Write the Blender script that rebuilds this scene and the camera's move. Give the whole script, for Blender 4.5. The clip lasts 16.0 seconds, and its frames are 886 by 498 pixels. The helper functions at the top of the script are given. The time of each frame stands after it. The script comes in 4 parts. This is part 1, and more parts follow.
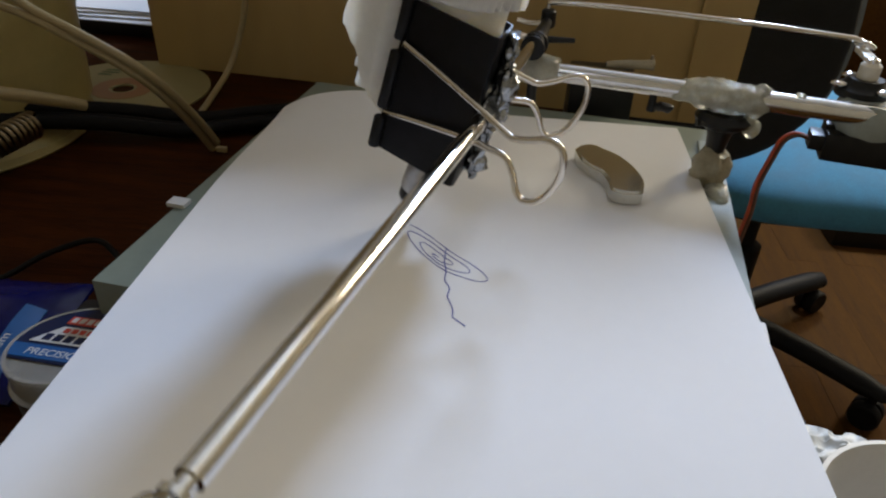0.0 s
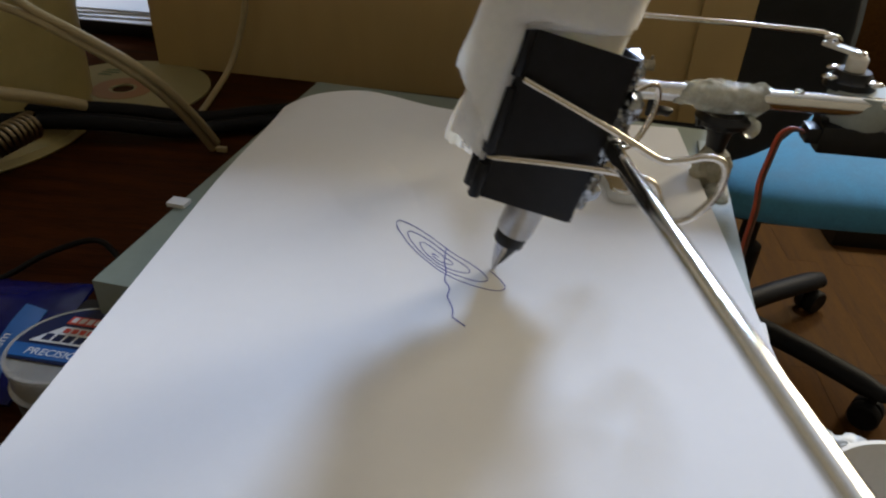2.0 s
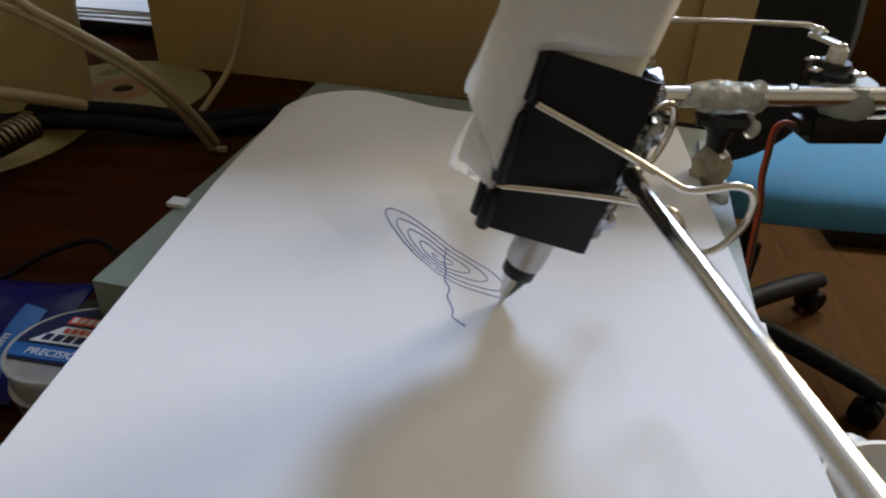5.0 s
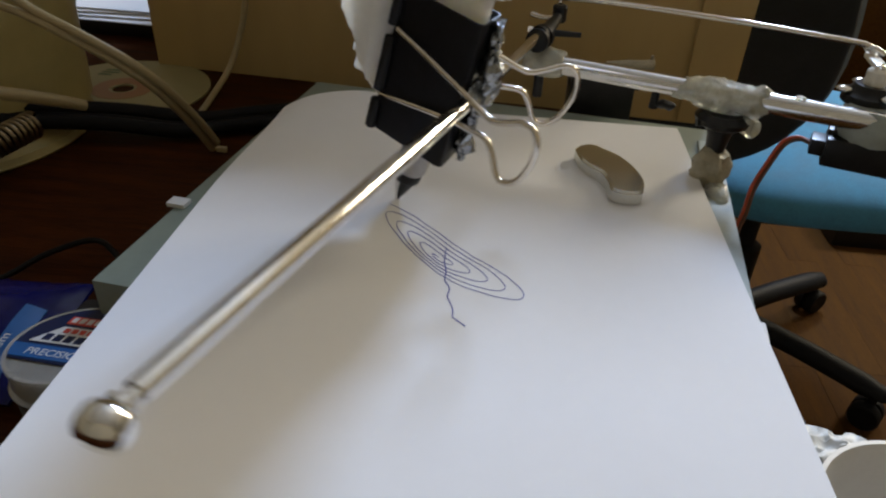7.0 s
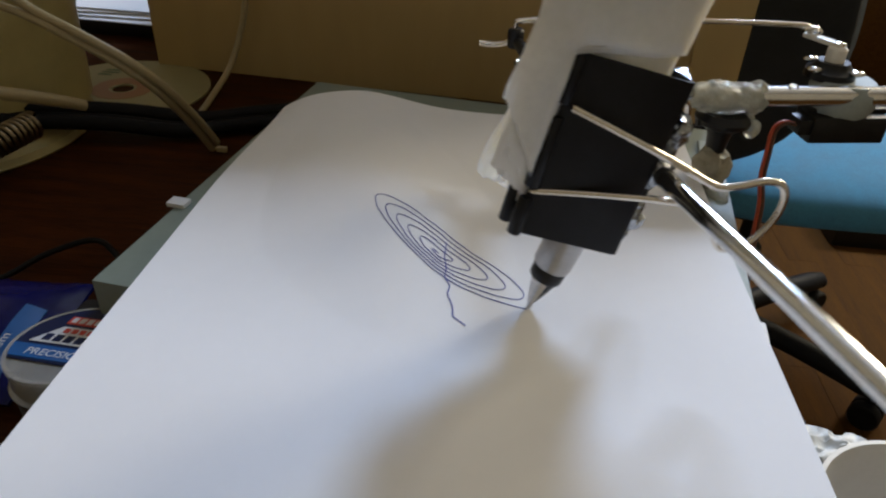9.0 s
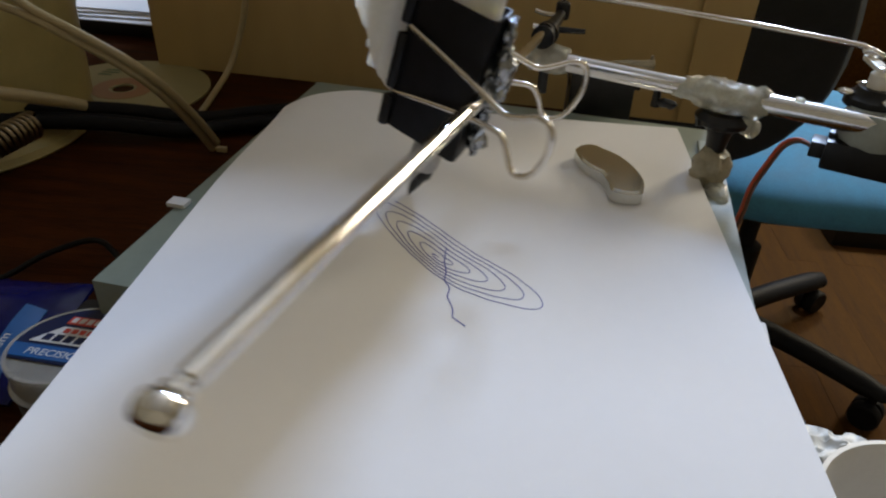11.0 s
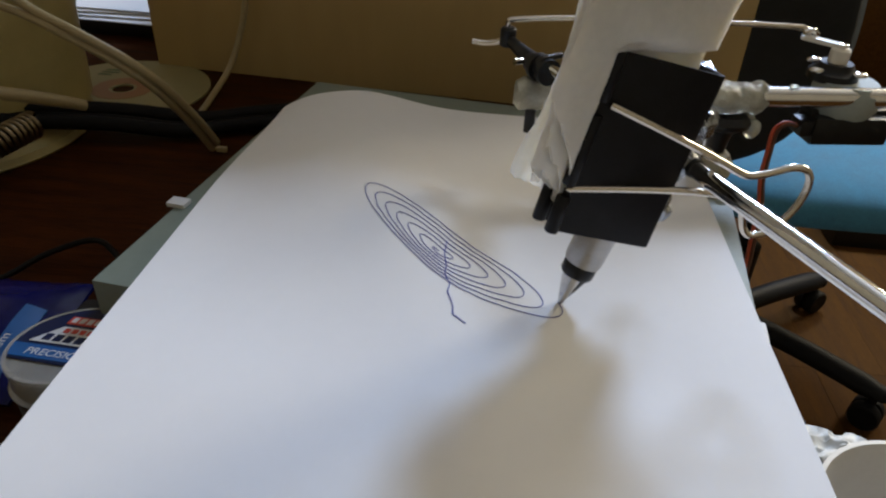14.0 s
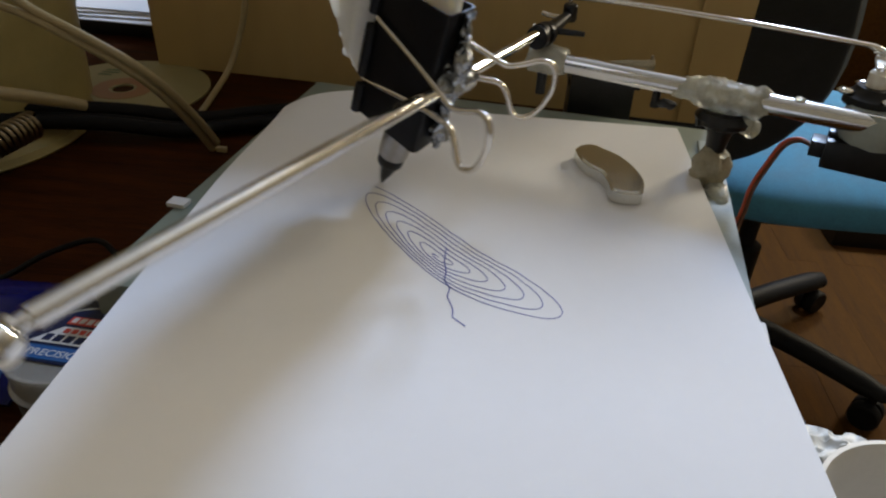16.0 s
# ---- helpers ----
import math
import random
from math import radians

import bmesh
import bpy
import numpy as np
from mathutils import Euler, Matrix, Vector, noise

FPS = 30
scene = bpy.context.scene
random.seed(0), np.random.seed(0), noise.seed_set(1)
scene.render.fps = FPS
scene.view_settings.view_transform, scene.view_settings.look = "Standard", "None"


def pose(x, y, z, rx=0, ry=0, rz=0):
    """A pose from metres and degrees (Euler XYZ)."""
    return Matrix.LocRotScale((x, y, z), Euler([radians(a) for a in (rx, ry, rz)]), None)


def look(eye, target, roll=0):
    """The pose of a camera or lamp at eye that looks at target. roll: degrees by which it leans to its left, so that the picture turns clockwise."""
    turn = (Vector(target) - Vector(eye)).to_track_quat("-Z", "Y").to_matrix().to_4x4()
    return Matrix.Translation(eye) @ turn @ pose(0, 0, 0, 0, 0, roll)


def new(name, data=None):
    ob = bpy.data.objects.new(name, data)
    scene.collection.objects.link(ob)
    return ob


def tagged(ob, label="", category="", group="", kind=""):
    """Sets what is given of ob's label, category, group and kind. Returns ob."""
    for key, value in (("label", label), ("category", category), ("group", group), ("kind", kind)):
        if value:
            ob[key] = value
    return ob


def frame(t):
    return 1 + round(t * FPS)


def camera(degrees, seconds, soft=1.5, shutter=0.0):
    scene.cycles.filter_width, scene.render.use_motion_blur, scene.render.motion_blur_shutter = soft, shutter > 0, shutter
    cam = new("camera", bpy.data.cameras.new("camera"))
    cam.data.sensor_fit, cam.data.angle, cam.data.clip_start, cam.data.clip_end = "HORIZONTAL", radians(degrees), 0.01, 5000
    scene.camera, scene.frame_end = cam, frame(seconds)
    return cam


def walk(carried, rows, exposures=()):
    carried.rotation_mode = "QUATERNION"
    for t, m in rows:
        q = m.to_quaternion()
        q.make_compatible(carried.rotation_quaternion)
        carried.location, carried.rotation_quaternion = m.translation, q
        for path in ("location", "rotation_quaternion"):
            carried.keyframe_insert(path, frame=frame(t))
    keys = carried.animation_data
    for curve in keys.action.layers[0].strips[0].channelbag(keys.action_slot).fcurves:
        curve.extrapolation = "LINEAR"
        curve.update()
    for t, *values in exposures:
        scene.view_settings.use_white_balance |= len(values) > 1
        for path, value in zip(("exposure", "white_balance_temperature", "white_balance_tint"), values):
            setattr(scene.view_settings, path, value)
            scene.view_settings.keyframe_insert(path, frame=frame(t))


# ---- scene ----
# ---- camera and its path ----
cam = camera(64.87, 16.0, soft=2.2, shutter=0.9)
EYE = Vector((0.1196, -0.0533, 0.1431))
RIGHT, UP, AHEAD = Vector((0.9935, 0.1079, 0.0374)), Vector((-0.0905, 0.5442, 0.8340)), Vector((-0.0697, 0.8320, -0.5504))
VIEW = Matrix((RIGHT, UP, -AHEAD)).transposed().to_4x4()
VIEW.translation = EYE
walk(cam, [(0.0, VIEW), (16.0, VIEW)], exposures=[(0.0, 0.02, 5430, 14), (16.0, 0.02, 5430, 14)])

# ---- light: two windows in the far wall ----
DESK, FLOOR = -0.045, -0.79
world = bpy.data.worlds.new("sky")
scene.world = world
world.use_nodes = True
_sky = world.node_tree.nodes.new("ShaderNodeTexSky")
_sky.sky_type, _sky.sun_disc = "NISHITA", False
_sky.sun_elevation, _sky.sun_rotation = radians(40), radians(200)
world.node_tree.links.new(_sky.outputs[0], world.node_tree.nodes["Background"].inputs[0])
world.node_tree.nodes["Background"].inputs[1].default_value = 0.1


def window_light(name, at, toward, sx, sy, watts, color):
    lamp = bpy.data.lights.new(name, "AREA")
    lamp.shape, lamp.size, lamp.size_y, lamp.energy, lamp.color = "RECTANGLE", sx, sy, watts, color
    ob = new(name, lamp)
    ob.matrix_world = look(at, toward)
    return ob


window_light("window_daylight", (0.95, 2.66, 1.80), (0.25, 0.1, -0.2), 0.56, 0.60, 76, (0.76, 0.87, 1.0))
window_light("side_window_daylight", (2.55, 2.66, 1.45), (0.1, 0.2, 0.0), 0.9, 1.1, 78, (1.0, 0.81, 0.49))


# ---- materials ----
def mat(name, color, rough=0.5, metal=0.0, vary=0.15, scale=60.0, bump=0.0, bump_scale=300.0, stretch=(1, 1, 1), dark=None, trans=0.0, spec=0.5, coat=0.0, per_object=0.0, sub=0.0, alpha=1.0):
    m = bpy.data.materials.new(name)
    m.use_nodes = True
    nt, b = m.node_tree, m.node_tree.nodes["Principled BSDF"]
    co = nt.nodes.new("ShaderNodeTexCoord")
    mp = nt.nodes.new("ShaderNodeMapping")
    mp.inputs["Scale"].default_value = stretch
    nt.links.new(co.outputs["Object"], mp.inputs[0])
    n1, n2 = nt.nodes.new("ShaderNodeTexNoise"), nt.nodes.new("ShaderNodeTexNoise")
    for n, s in ((n1, scale), (n2, scale * 6)):
        n.inputs["Scale"].default_value, n.inputs["Detail"].default_value = s, 5
        nt.links.new(mp.outputs[0], n.inputs["Vector"])
    mixf = nt.nodes.new("ShaderNodeMath")
    mixf.operation = "MULTIPLY_ADD"
    mixf.inputs[1].default_value = 0.4
    nt.links.new(n2.outputs["Fac"], mixf.inputs[0])
    half = nt.nodes.new("ShaderNodeMath")
    half.operation = "MULTIPLY"
    half.inputs[1].default_value = 0.6
    nt.links.new(n1.outputs["Fac"], half.inputs[0])
    nt.links.new(half.outputs[0], mixf.inputs[2])
    ramp = nt.nodes.new("ShaderNodeValToRGB")
    lo = dark if dark else tuple(c * (1 - vary) for c in color)
    hi = color if dark else tuple(min(1, c * (1 + vary)) for c in color)
    ramp.color_ramp.elements[0].position, ramp.color_ramp.elements[1].position = 0.35, 0.65
    ramp.color_ramp.elements[0].color, ramp.color_ramp.elements[1].color = (*lo, 1), (*hi, 1)
    nt.links.new(mixf.outputs[0], ramp.inputs[0])
    out = ramp.outputs[0]
    if per_object:
        info = nt.nodes.new("ShaderNodeObjectInfo")
        hsv = nt.nodes.new("ShaderNodeHueSaturation")
        mm = nt.nodes.new("ShaderNodeMapRange")
        mm.inputs["To Min"].default_value, mm.inputs["To Max"].default_value = 1 - per_object, 1 + per_object
        nt.links.new(info.outputs["Random"], mm.inputs[0])
        nt.links.new(mm.outputs[0], hsv.inputs["Value"])
        nt.links.new(out, hsv.inputs["Color"])
        out = hsv.outputs[0]
    nt.links.new(out, b.inputs["Base Color"])
    rr = nt.nodes.new("ShaderNodeMapRange")
    rr.inputs["To Min"].default_value, rr.inputs["To Max"].default_value = max(0.02, rough * 0.8), min(1, rough * 1.2)
    nt.links.new(n1.outputs["Fac"], rr.inputs[0])
    nt.links.new(rr.outputs[0], b.inputs["Roughness"])
    b.inputs["Metallic"].default_value = metal
    b.inputs["Transmission Weight"].default_value = trans
    b.inputs["Specular IOR Level"].default_value = spec
    b.inputs["Coat Weight"].default_value = coat
    b.inputs["Alpha"].default_value = alpha
    if sub:
        b.inputs["Subsurface Weight"].default_value = sub
        b.inputs["Subsurface Scale"].default_value = 1.0
        b.inputs["Subsurface Radius"].default_value = (0.020, 0.017, 0.012)
    if bump:
        bn, tn = nt.nodes.new("ShaderNodeBump"), nt.nodes.new("ShaderNodeTexNoise")
        tn.inputs["Scale"].default_value, tn.inputs["Detail"].default_value = bump_scale, 4
        nt.links.new(mp.outputs[0], tn.inputs["Vector"])
        bn.inputs["Strength"].default_value, bn.inputs["Distance"].default_value = bump, 0.3 / bump_scale
        nt.links.new(tn.outputs["Fac"], bn.inputs["Height"])
        nt.links.new(bn.outputs[0], b.inputs["Normal"])
    return m


PAPER = mat("white_paper", (0.80, 0.80, 0.82), 0.75, vary=0.012, scale=25, bump=0.06, bump_scale=900)
INK = mat("blue_ink", (0.045, 0.055, 0.32), 0.5, vary=0.3, scale=800)
CHROME = mat("chrome", (0.80, 0.80, 0.79), 0.085, metal=1.0, vary=0.06, scale=150)
WIRE = mat("nickel_wire", (0.72, 0.67, 0.58), 0.2, metal=1.0, vary=0.1, scale=300)
ALU = mat("aluminium_tube", (0.78, 0.79, 0.80), 0.2, metal=1.0, vary=0.08, scale=120, stretch=(1, 6, 6))
STEEL = mat("nickel_plate", (0.72, 0.72, 0.68), 0.25, metal=1.0, vary=0.07, scale=60, bump=0.04, bump_scale=160)
CLIPBLACK = mat("black_enamel", (0.007, 0.007, 0.009), 0.4, vary=0.3, scale=200, bump=0.05, bump_scale=900, spec=0.25)
BLACK = mat("black_plastic", (0.009, 0.009, 0.010), 0.35, vary=0.3, scale=200, spec=0.35)
CHAIRBLACK = mat("matt_black_plastic", (0.006, 0.006, 0.007), 0.55, vary=0.3, scale=60, spec=0.16, bump=0.1, bump_scale=400)
RUBBER = mat("black_rubber", (0.006, 0.005, 0.005), 0.6, vary=0.3, scale=100, spec=0.15)
TISSUE = mat("tissue_paper", (0.91, 0.87, 0.77), 0.95, vary=0.05, scale=60, bump=0.4, bump_scale=700, sub=0.6)
GLUE = mat("hot_glue", (0.74, 0.74, 0.64), 0.10, vary=0.15, scale=120, bump=0.7, bump_scale=260, trans=0.55)
GLUEYELLOW = mat("aged_hot_glue", (0.55, 0.50, 0.36), 0.22, vary=0.15, scale=120, bump=0.3, bump_scale=250, trans=0.35)
FOIL = mat("crinkled_foil_tape", (0.36, 0.38, 0.41), 0.25, metal=1.0, vary=0.4, scale=180, bump=0.8, bump_scale=260)
TAPE = mat("clear_tape", (0.85, 0.83, 0.78), 0.10, vary=0.04, scale=80, alpha=0.3)
NIB = mat("steel_nib", (0.6, 0.6, 0.6), 0.22, metal=1.0, vary=0.1, scale=400)
GRIP = mat("satin_metal_grip", (0.42, 0.41, 0.40), 0.3, metal=0.9, vary=0.08, scale=300)
NYLON = mat("white_nylon", (0.78, 0.75, 0.66), 0.35, vary=0.06, scale=200)
REDWIRE = mat("red_wire", (0.42, 0.06, 0.015), 0.4, vary=0.2, scale=200)
BROWNWIRE = mat("brown_wire", (0.10, 0.035, 0.015), 0.45, vary=0.2, scale=200)
CASE = mat("grey_green_case_paint", (0.20, 0.235, 0.20), 0.5, vary=0.06, scale=60, bump=0.08, bump_scale=900)
PLATE = mat("galvanised_plate", (0.34, 0.38, 0.36), 0.6, metal=0.0, vary=0.1, scale=100)
DESKWOOD = mat("dark_red_wood", (0.062, 0.018, 0.003), 0.55, spec=0.06, scale=14, dark=(0.016, 0.004, 0.001), stretch=(1, 9, 9), bump=0.08, bump_scale=120)
PARQUET = mat("oak_parquet", (0.072, 0.032, 0.005), 0.7, spec=0.05, scale=10, dark=(0.044, 0.018, 0.003), stretch=(9, 1, 9), bump=0.1, bump_scale=80, per_object=0.07)
CARD = mat("brown_cardboard", (0.50, 0.365, 0.15), 0.85, vary=0.06, scale=12, bump=0.15, bump_scale=350, stretch=(1, 1, 0.25))
CREAM = mat("cream_plastic", (0.43, 0.36, 0.145), 0.45, vary=0.06, scale=30)
BEIGE = mat("beige_cable", (0.36, 0.29, 0.15), 0.45, vary=0.08, scale=60)
CDFACE = mat("printed_disc_face", (0.30, 0.265, 0.125), 0.45, vary=0.05, scale=40)
CDRING = mat("orange_print", (0.27, 0.12, 0.045), 0.4, vary=0.12, scale=120)
CDTEXT = mat("green_print", (0.10, 0.16, 0.08), 0.5, vary=0.1, scale=200)
BRASS = mat("brass_spring", (0.26, 0.21, 0.13), 0.35, metal=1.0, vary=0.2, scale=200)
NAVY = mat("navy_foil_packet", (0.003, 0.004, 0.06), 0.22, vary=0.3, scale=60, bump=0.25, bump_scale=90, spec=0.25)
SKYBLUE = mat("light_blue_print", (0.006, 0.08, 0.27), 0.35, vary=0.06, scale=80, coat=0.4)
LABELNAVY = mat("navy_label", (0.006, 0.013, 0.055), 0.4, vary=0.15, scale=80, spec=0.3)
LABELRED = mat("red_print", (0.5, 0.05, 0.03), 0.35, vary=0.06, scale=100)
LABELWHITE = mat("white_print", (0.60, 0.60, 0.60), 0.4, vary=0.04, scale=100)
CLEAR = mat("clear_plastic", (0.75, 0.73, 0.68), 0.12, vary=0.03, scale=60, trans=0.75)
BLUEFABRIC = mat("blue_fabric", (0.055, 0.19, 0.30), 0.9, vary=0.15, scale=40, bump=0.4, bump_scale=600)
BLACKFABRIC = mat("black_fabric", (0.008, 0.009, 0.010), 0.85, vary=0.2, scale=40, bump=0.3, bump_scale=500)
GREYTRIM = mat("grey_trim", (0.16, 0.19, 0.21), 0.45, vary=0.1, scale=40)
WALLPAINT = mat("cream_wall_paint", (0.36, 0.30, 0.19), 0.9, vary=0.03, scale=3, bump=0.1, bump_scale=200)
CEILPAINT = mat("ceiling_paint", (0.78, 0.75, 0.68), 0.9, vary=0.02, scale=3)
BAG = mat("thin_white_bag", (0.64, 0.63, 0.58), 0.4, vary=0.06, scale=40, bump=0.5, bump_scale=60)
BIN = mat("white_bin_plastic", (0.66, 0.63, 0.57), 0.45, vary=0.04, scale=20)
FRAMEPAINT = mat("white_frame_paint", (0.75, 0.74, 0.70), 0.5, vary=0.03, scale=10)


# ---- mesh helpers ----
def obj(name, bm, material, smooth=True):
    me = bpy.data.meshes.new(name)
    bm.normal_update()
    for f in bm.faces:
        f.smooth = smooth
    bm.to_mesh(me)
    bm.free()
    for m in material if isinstance(material, (list, tuple)) else (material,):
        me.materials.append(m)
    if smooth:
        me.set_sharp_from_angle(angle=radians(40))
    return new(name, me)


def part(name, bm, material, parent, label="", smooth=True):
    ob = obj(name, bm, material, smooth)
    ob.parent = parent
    return tagged(ob, label) if label else ob


def box(size, at=(0, 0, 0), bevel=0.0, seg=2, rot=None):
    bm = bmesh.new()
    bmesh.ops.create_cube(bm, size=1)
    bmesh.ops.scale(bm, vec=size, verts=bm.verts)
    if bevel:
        bmesh.ops.bevel(bm, geom=bm.edges[:], offset=bevel, segments=seg, profile=0.7, affect="EDGES")
    if rot:
        bmesh.ops.transform(bm, matrix=rot, verts=bm.verts)
    bmesh.ops.translate(bm, vec=at, verts=bm.verts)
    return bm


def lathe(profile, n=32, axis=None, at=(0, 0, 0), squash=None):
    """Turns (radius, height) pairs round z; axis: the direction that z becomes."""
    bm = bmesh.new()
    rings = [[bm.verts.new((r * math.cos(2 * math.pi * i / n), r * math.sin(2 * math.pi * i / n), h)) for i in range(n)] for r, h in profile]
    for a, b in zip(rings, rings[1:]):
        for i in range(n):
            bm.faces.new((a[i], a[(i + 1) % n], b[(i + 1) % n], b[i]))
    bm.faces.new(rings[0][::-1])
    bm.faces.new(rings[-1])
    if squash:
        bmesh.ops.scale(bm, vec=squash, verts=bm.verts)
    if axis:
        bmesh.ops.transform(bm, matrix=Vector(axis).to_track_quat("Z", "Y").to_matrix().to_4x4(), verts=bm.verts)
    bmesh.ops.translate(bm, vec=at, verts=bm.verts)
    return bm


def smooth_path(points, steps=6):
    """Catmull-Rom through the points."""
    p = [Vector(q) for q in points]
    p = [2 * p[0] - p[1]] + p + [2 * p[-1] - p[-2]]
    out = []
    for i in range(1, len(p) - 2):
        for k in range(steps):
            t = k / steps
            out.append(0.5 * (2 * p[i] + (p[i + 1] - p[i - 1]) * t + (2 * p[i - 1] - 5 * p[i] + 4 * p[i + 1] - p[i + 2]) * t * t + (3 * p[i] - p[i - 1] - 3 * p[i + 1] + p[i + 2]) * t ** 3))
    return out + [p[-2]]


def tube(path, radius, n=12, flat=1.0):
    """A round bar along a path; radius: one number or one for each point."""
    bm = bmesh.new()
    path = [Vector(q) for q in path]
    side = None
    rings = []
    for i, q in enumerate(path):
        d = (path[min(i + 1, len(path) - 1)] - path[max(i - 1, 0)]).normalized()
        if side is None:
            side = d.orthogonal().normalized()
        side = (side - d * side.dot(d)).normalized()
        up = d.cross(side)
        r = radius[i] if isinstance(radius, (list, tuple)) else radius
        rings.append([bm.verts.new(q + r * (math.cos(2 * math.pi * k / n) * side + flat * math.sin(2 * math.pi * k / n) * up)) for k in range(n)])
    for a, b in zip(rings, rings[1:]):
        for i in range(n):
            bm.faces.new((a[i], a[(i + 1) % n], b[(i + 1) % n], b[i]))
    bm.faces.new(rings[0][::-1])
    bm.faces.new(rings[-1])
    return bm


def join(*bms):
    out = bmesh.new()
    for b in bms:
        me = bpy.data.meshes.new("tmp")
        b.to_mesh(me)
        b.free()
        out.from_mesh(me)
        bpy.data.meshes.remove(me)
    return out


def lumpy(bm, amount, scale, seed=0.0):
    bm.normal_update()
    for vert in bm.verts:
        vert.co += vert.normal * amount * noise.fractal(vert.co * scale + Vector((seed, seed * 2, 0)), 0.8, 2.0, 3)
    return bm


def blob(center, size, amount, scale, seed=0.0, sub=4):
    bm = bmesh.new()
    bmesh.ops.create_icosphere(bm, subdivisions=sub, radius=1)
    bmesh.ops.scale(bm, vec=size, verts=bm.verts)
    bmesh.ops.translate(bm, vec=center, verts=bm.verts)
    return lumpy(bm, amount, scale, seed)


def grid_sheet(nx, ny, place, thickness):
    """A closed sheet: place(u, v) gives its upper surface for u, v in 0..1."""
    bm = bmesh.new()
    top = [[bm.verts.new(place(i / nx, j / ny)) for j in range(ny + 1)] for i in range(nx + 1)]
    low = [[bm.verts.new(Vector(place(i / nx, j / ny)) - Vector((0, 0, thickness))) for j in range(ny + 1)] for i in range(nx + 1)]
    for i in range(nx):
        for j in range(ny):
            bm.faces.new((top[i][j], top[i + 1][j], top[i + 1][j + 1], top[i][j + 1]))
            bm.faces.new((low[i][j], low[i][j + 1], low[i + 1][j + 1], low[i + 1][j]))
    for i in range(nx):
        bm.faces.new((top[i][0], low[i][0], low[i + 1][0], top[i + 1][0]))
        bm.faces.new((top[i][ny], top[i + 1][ny], low[i + 1][ny], low[i][ny]))
    for j in range(ny):
        bm.faces.new((top[0][j], top[0][j + 1], low[0][j + 1], low[0][j]))
        bm.faces.new((top[nx][j], low[nx][j], low[nx][j + 1], top[nx][j + 1]))
    return bm


def thing(name, label, category, at=(0, 0, 0), group="", kind=""):
    e = new(name)
    e.location = at
    return tagged(e, label, category, group, kind)


def slab(name, size, at, material, label=""):
    ob = obj(name, box(size), material, smooth=False)
    ob.location = at
    return tagged(ob, label, kind="structure")


# ---- the room ----
X0, X1, Y0, Y1, TOP = -1.6, 3.2, -1.6, 2.7, 2.5
MX, MY, MZ = (X0 + X1) / 2, (Y0 + Y1) / 2, (FLOOR + TOP) / 2
floor = slab("floor", (X1 - X0 + 0.4, Y1 - Y0 + 0.4, 0.1), (MX, MY, FLOOR - 0.062), PARQUET, "dark joints under oak parquet strips")
tagged(obj("ceiling", box((X1 - X0 + 0.4, Y1 - Y0 + 0.4, 0.1), (MX, MY, TOP + 0.05)), CEILPAINT, False), "plain white painted ceiling", kind="structure")


def wall_with_window(name, axis, pos, lo, hi, w0, w1, z0, z1):
    """Four pieces round an opening, in one wall."""
    pieces = []
    for a0, a1, b0, b1 in ((lo, w0, FLOOR, TOP), (w1, hi, FLOOR, TOP), (w0, w1, FLOOR, z0), (w0, w1, z1, TOP)):
        s, c = (a1 - a0, 0.2, b1 - b0), ((a0 + a1) / 2, pos, (b0 + b1) / 2)
        if axis == "x":
            s, c = (s[1], s[0], s[2]), (c[1], c[0], c[2])
        pieces.append(box(s, c))
    return tagged(obj(name, join(*pieces), WALLPAINT, False), "plain cream painted wall with a window", kind="structure")


wall_with_window("wall_north", "y", Y1 + 0.1, X0, 1.75, 0.67, 1.23, 1.49, 2.11)
wall_with_window("wall_north_right", "y", Y1 + 0.1, 1.75, X1, 2.1, 3.0, 0.9, 2.0)
slab("wall_east", (0.2, Y1 - Y0, TOP - FLOOR), (X1 + 0.1, MY, MZ), WALLPAINT, "plain cream painted wall")
slab("wall_west", (0.2, Y1 - Y0, TOP - FLOOR), (X0 - 0.1, MY, MZ), WALLPAINT, "plain cream painted wall")
slab("wall_south", (X1 - X0, 0.2, TOP - FLOOR), (MX, Y0 - 0.1, MZ), WALLPAINT, "plain cream painted wall")


def window(name, at, w, h, turn):
    e = thing(name, "white painted wooden window frame", "window", at, kind="structure")
    e.rotation_euler = (0, 0, turn)
    for z in (-h / 2 + 0.03, h / 2 - 0.03):
        part("window_frame", box((w, 0.06, 0.06), (0, 0, z), 0.004), FRAMEPAINT, e)
    for x in (-w / 2 + 0.03, w / 2 - 0.03):
        part("window_frame", box((0.06, 0.06, h - 0.12), (x, 0, 0), 0.004), FRAMEPAINT, e)


window("window_1", (0.95, Y1 + 0.12, 1.80), 0.56, 0.62, 0)
window("window_2", (2.55, Y1 + 0.12, 1.45), 0.9, 1.1, 0)

# added panel in parquet colour: hides the bright wall, stands in for further floor
tagged(obj("baseboard", box((X1 - X0, 0.02, 0.42), (MX, Y1 - 0.012, FLOOR + 0.211), 0.003), PARQUET), "dark brown panel added along the wall in place of further floor", kind="structure")

# ---- desk ----
desk = thing("desk", "dark reddish-brown varnished wooden desk", "desk", (-0.49, 0.16, DESK))
part("desktop", box((1.40, 0.95, 0.03), (0, 0, -0.015), 0.003), DESKWOOD, desk)
for lx in (-0.66, 0.62):
    for ly in (-0.43, 0.43):
        part("leg", box((0.05, 0.05, 0.715), (lx, ly, -0.3875), 0.004), DESKWOOD, desk)
part("apron", box((1.22, 0.02, 0.08), (-0.02, 0.43, -0.07), 0.002), DESKWOOD, desk)

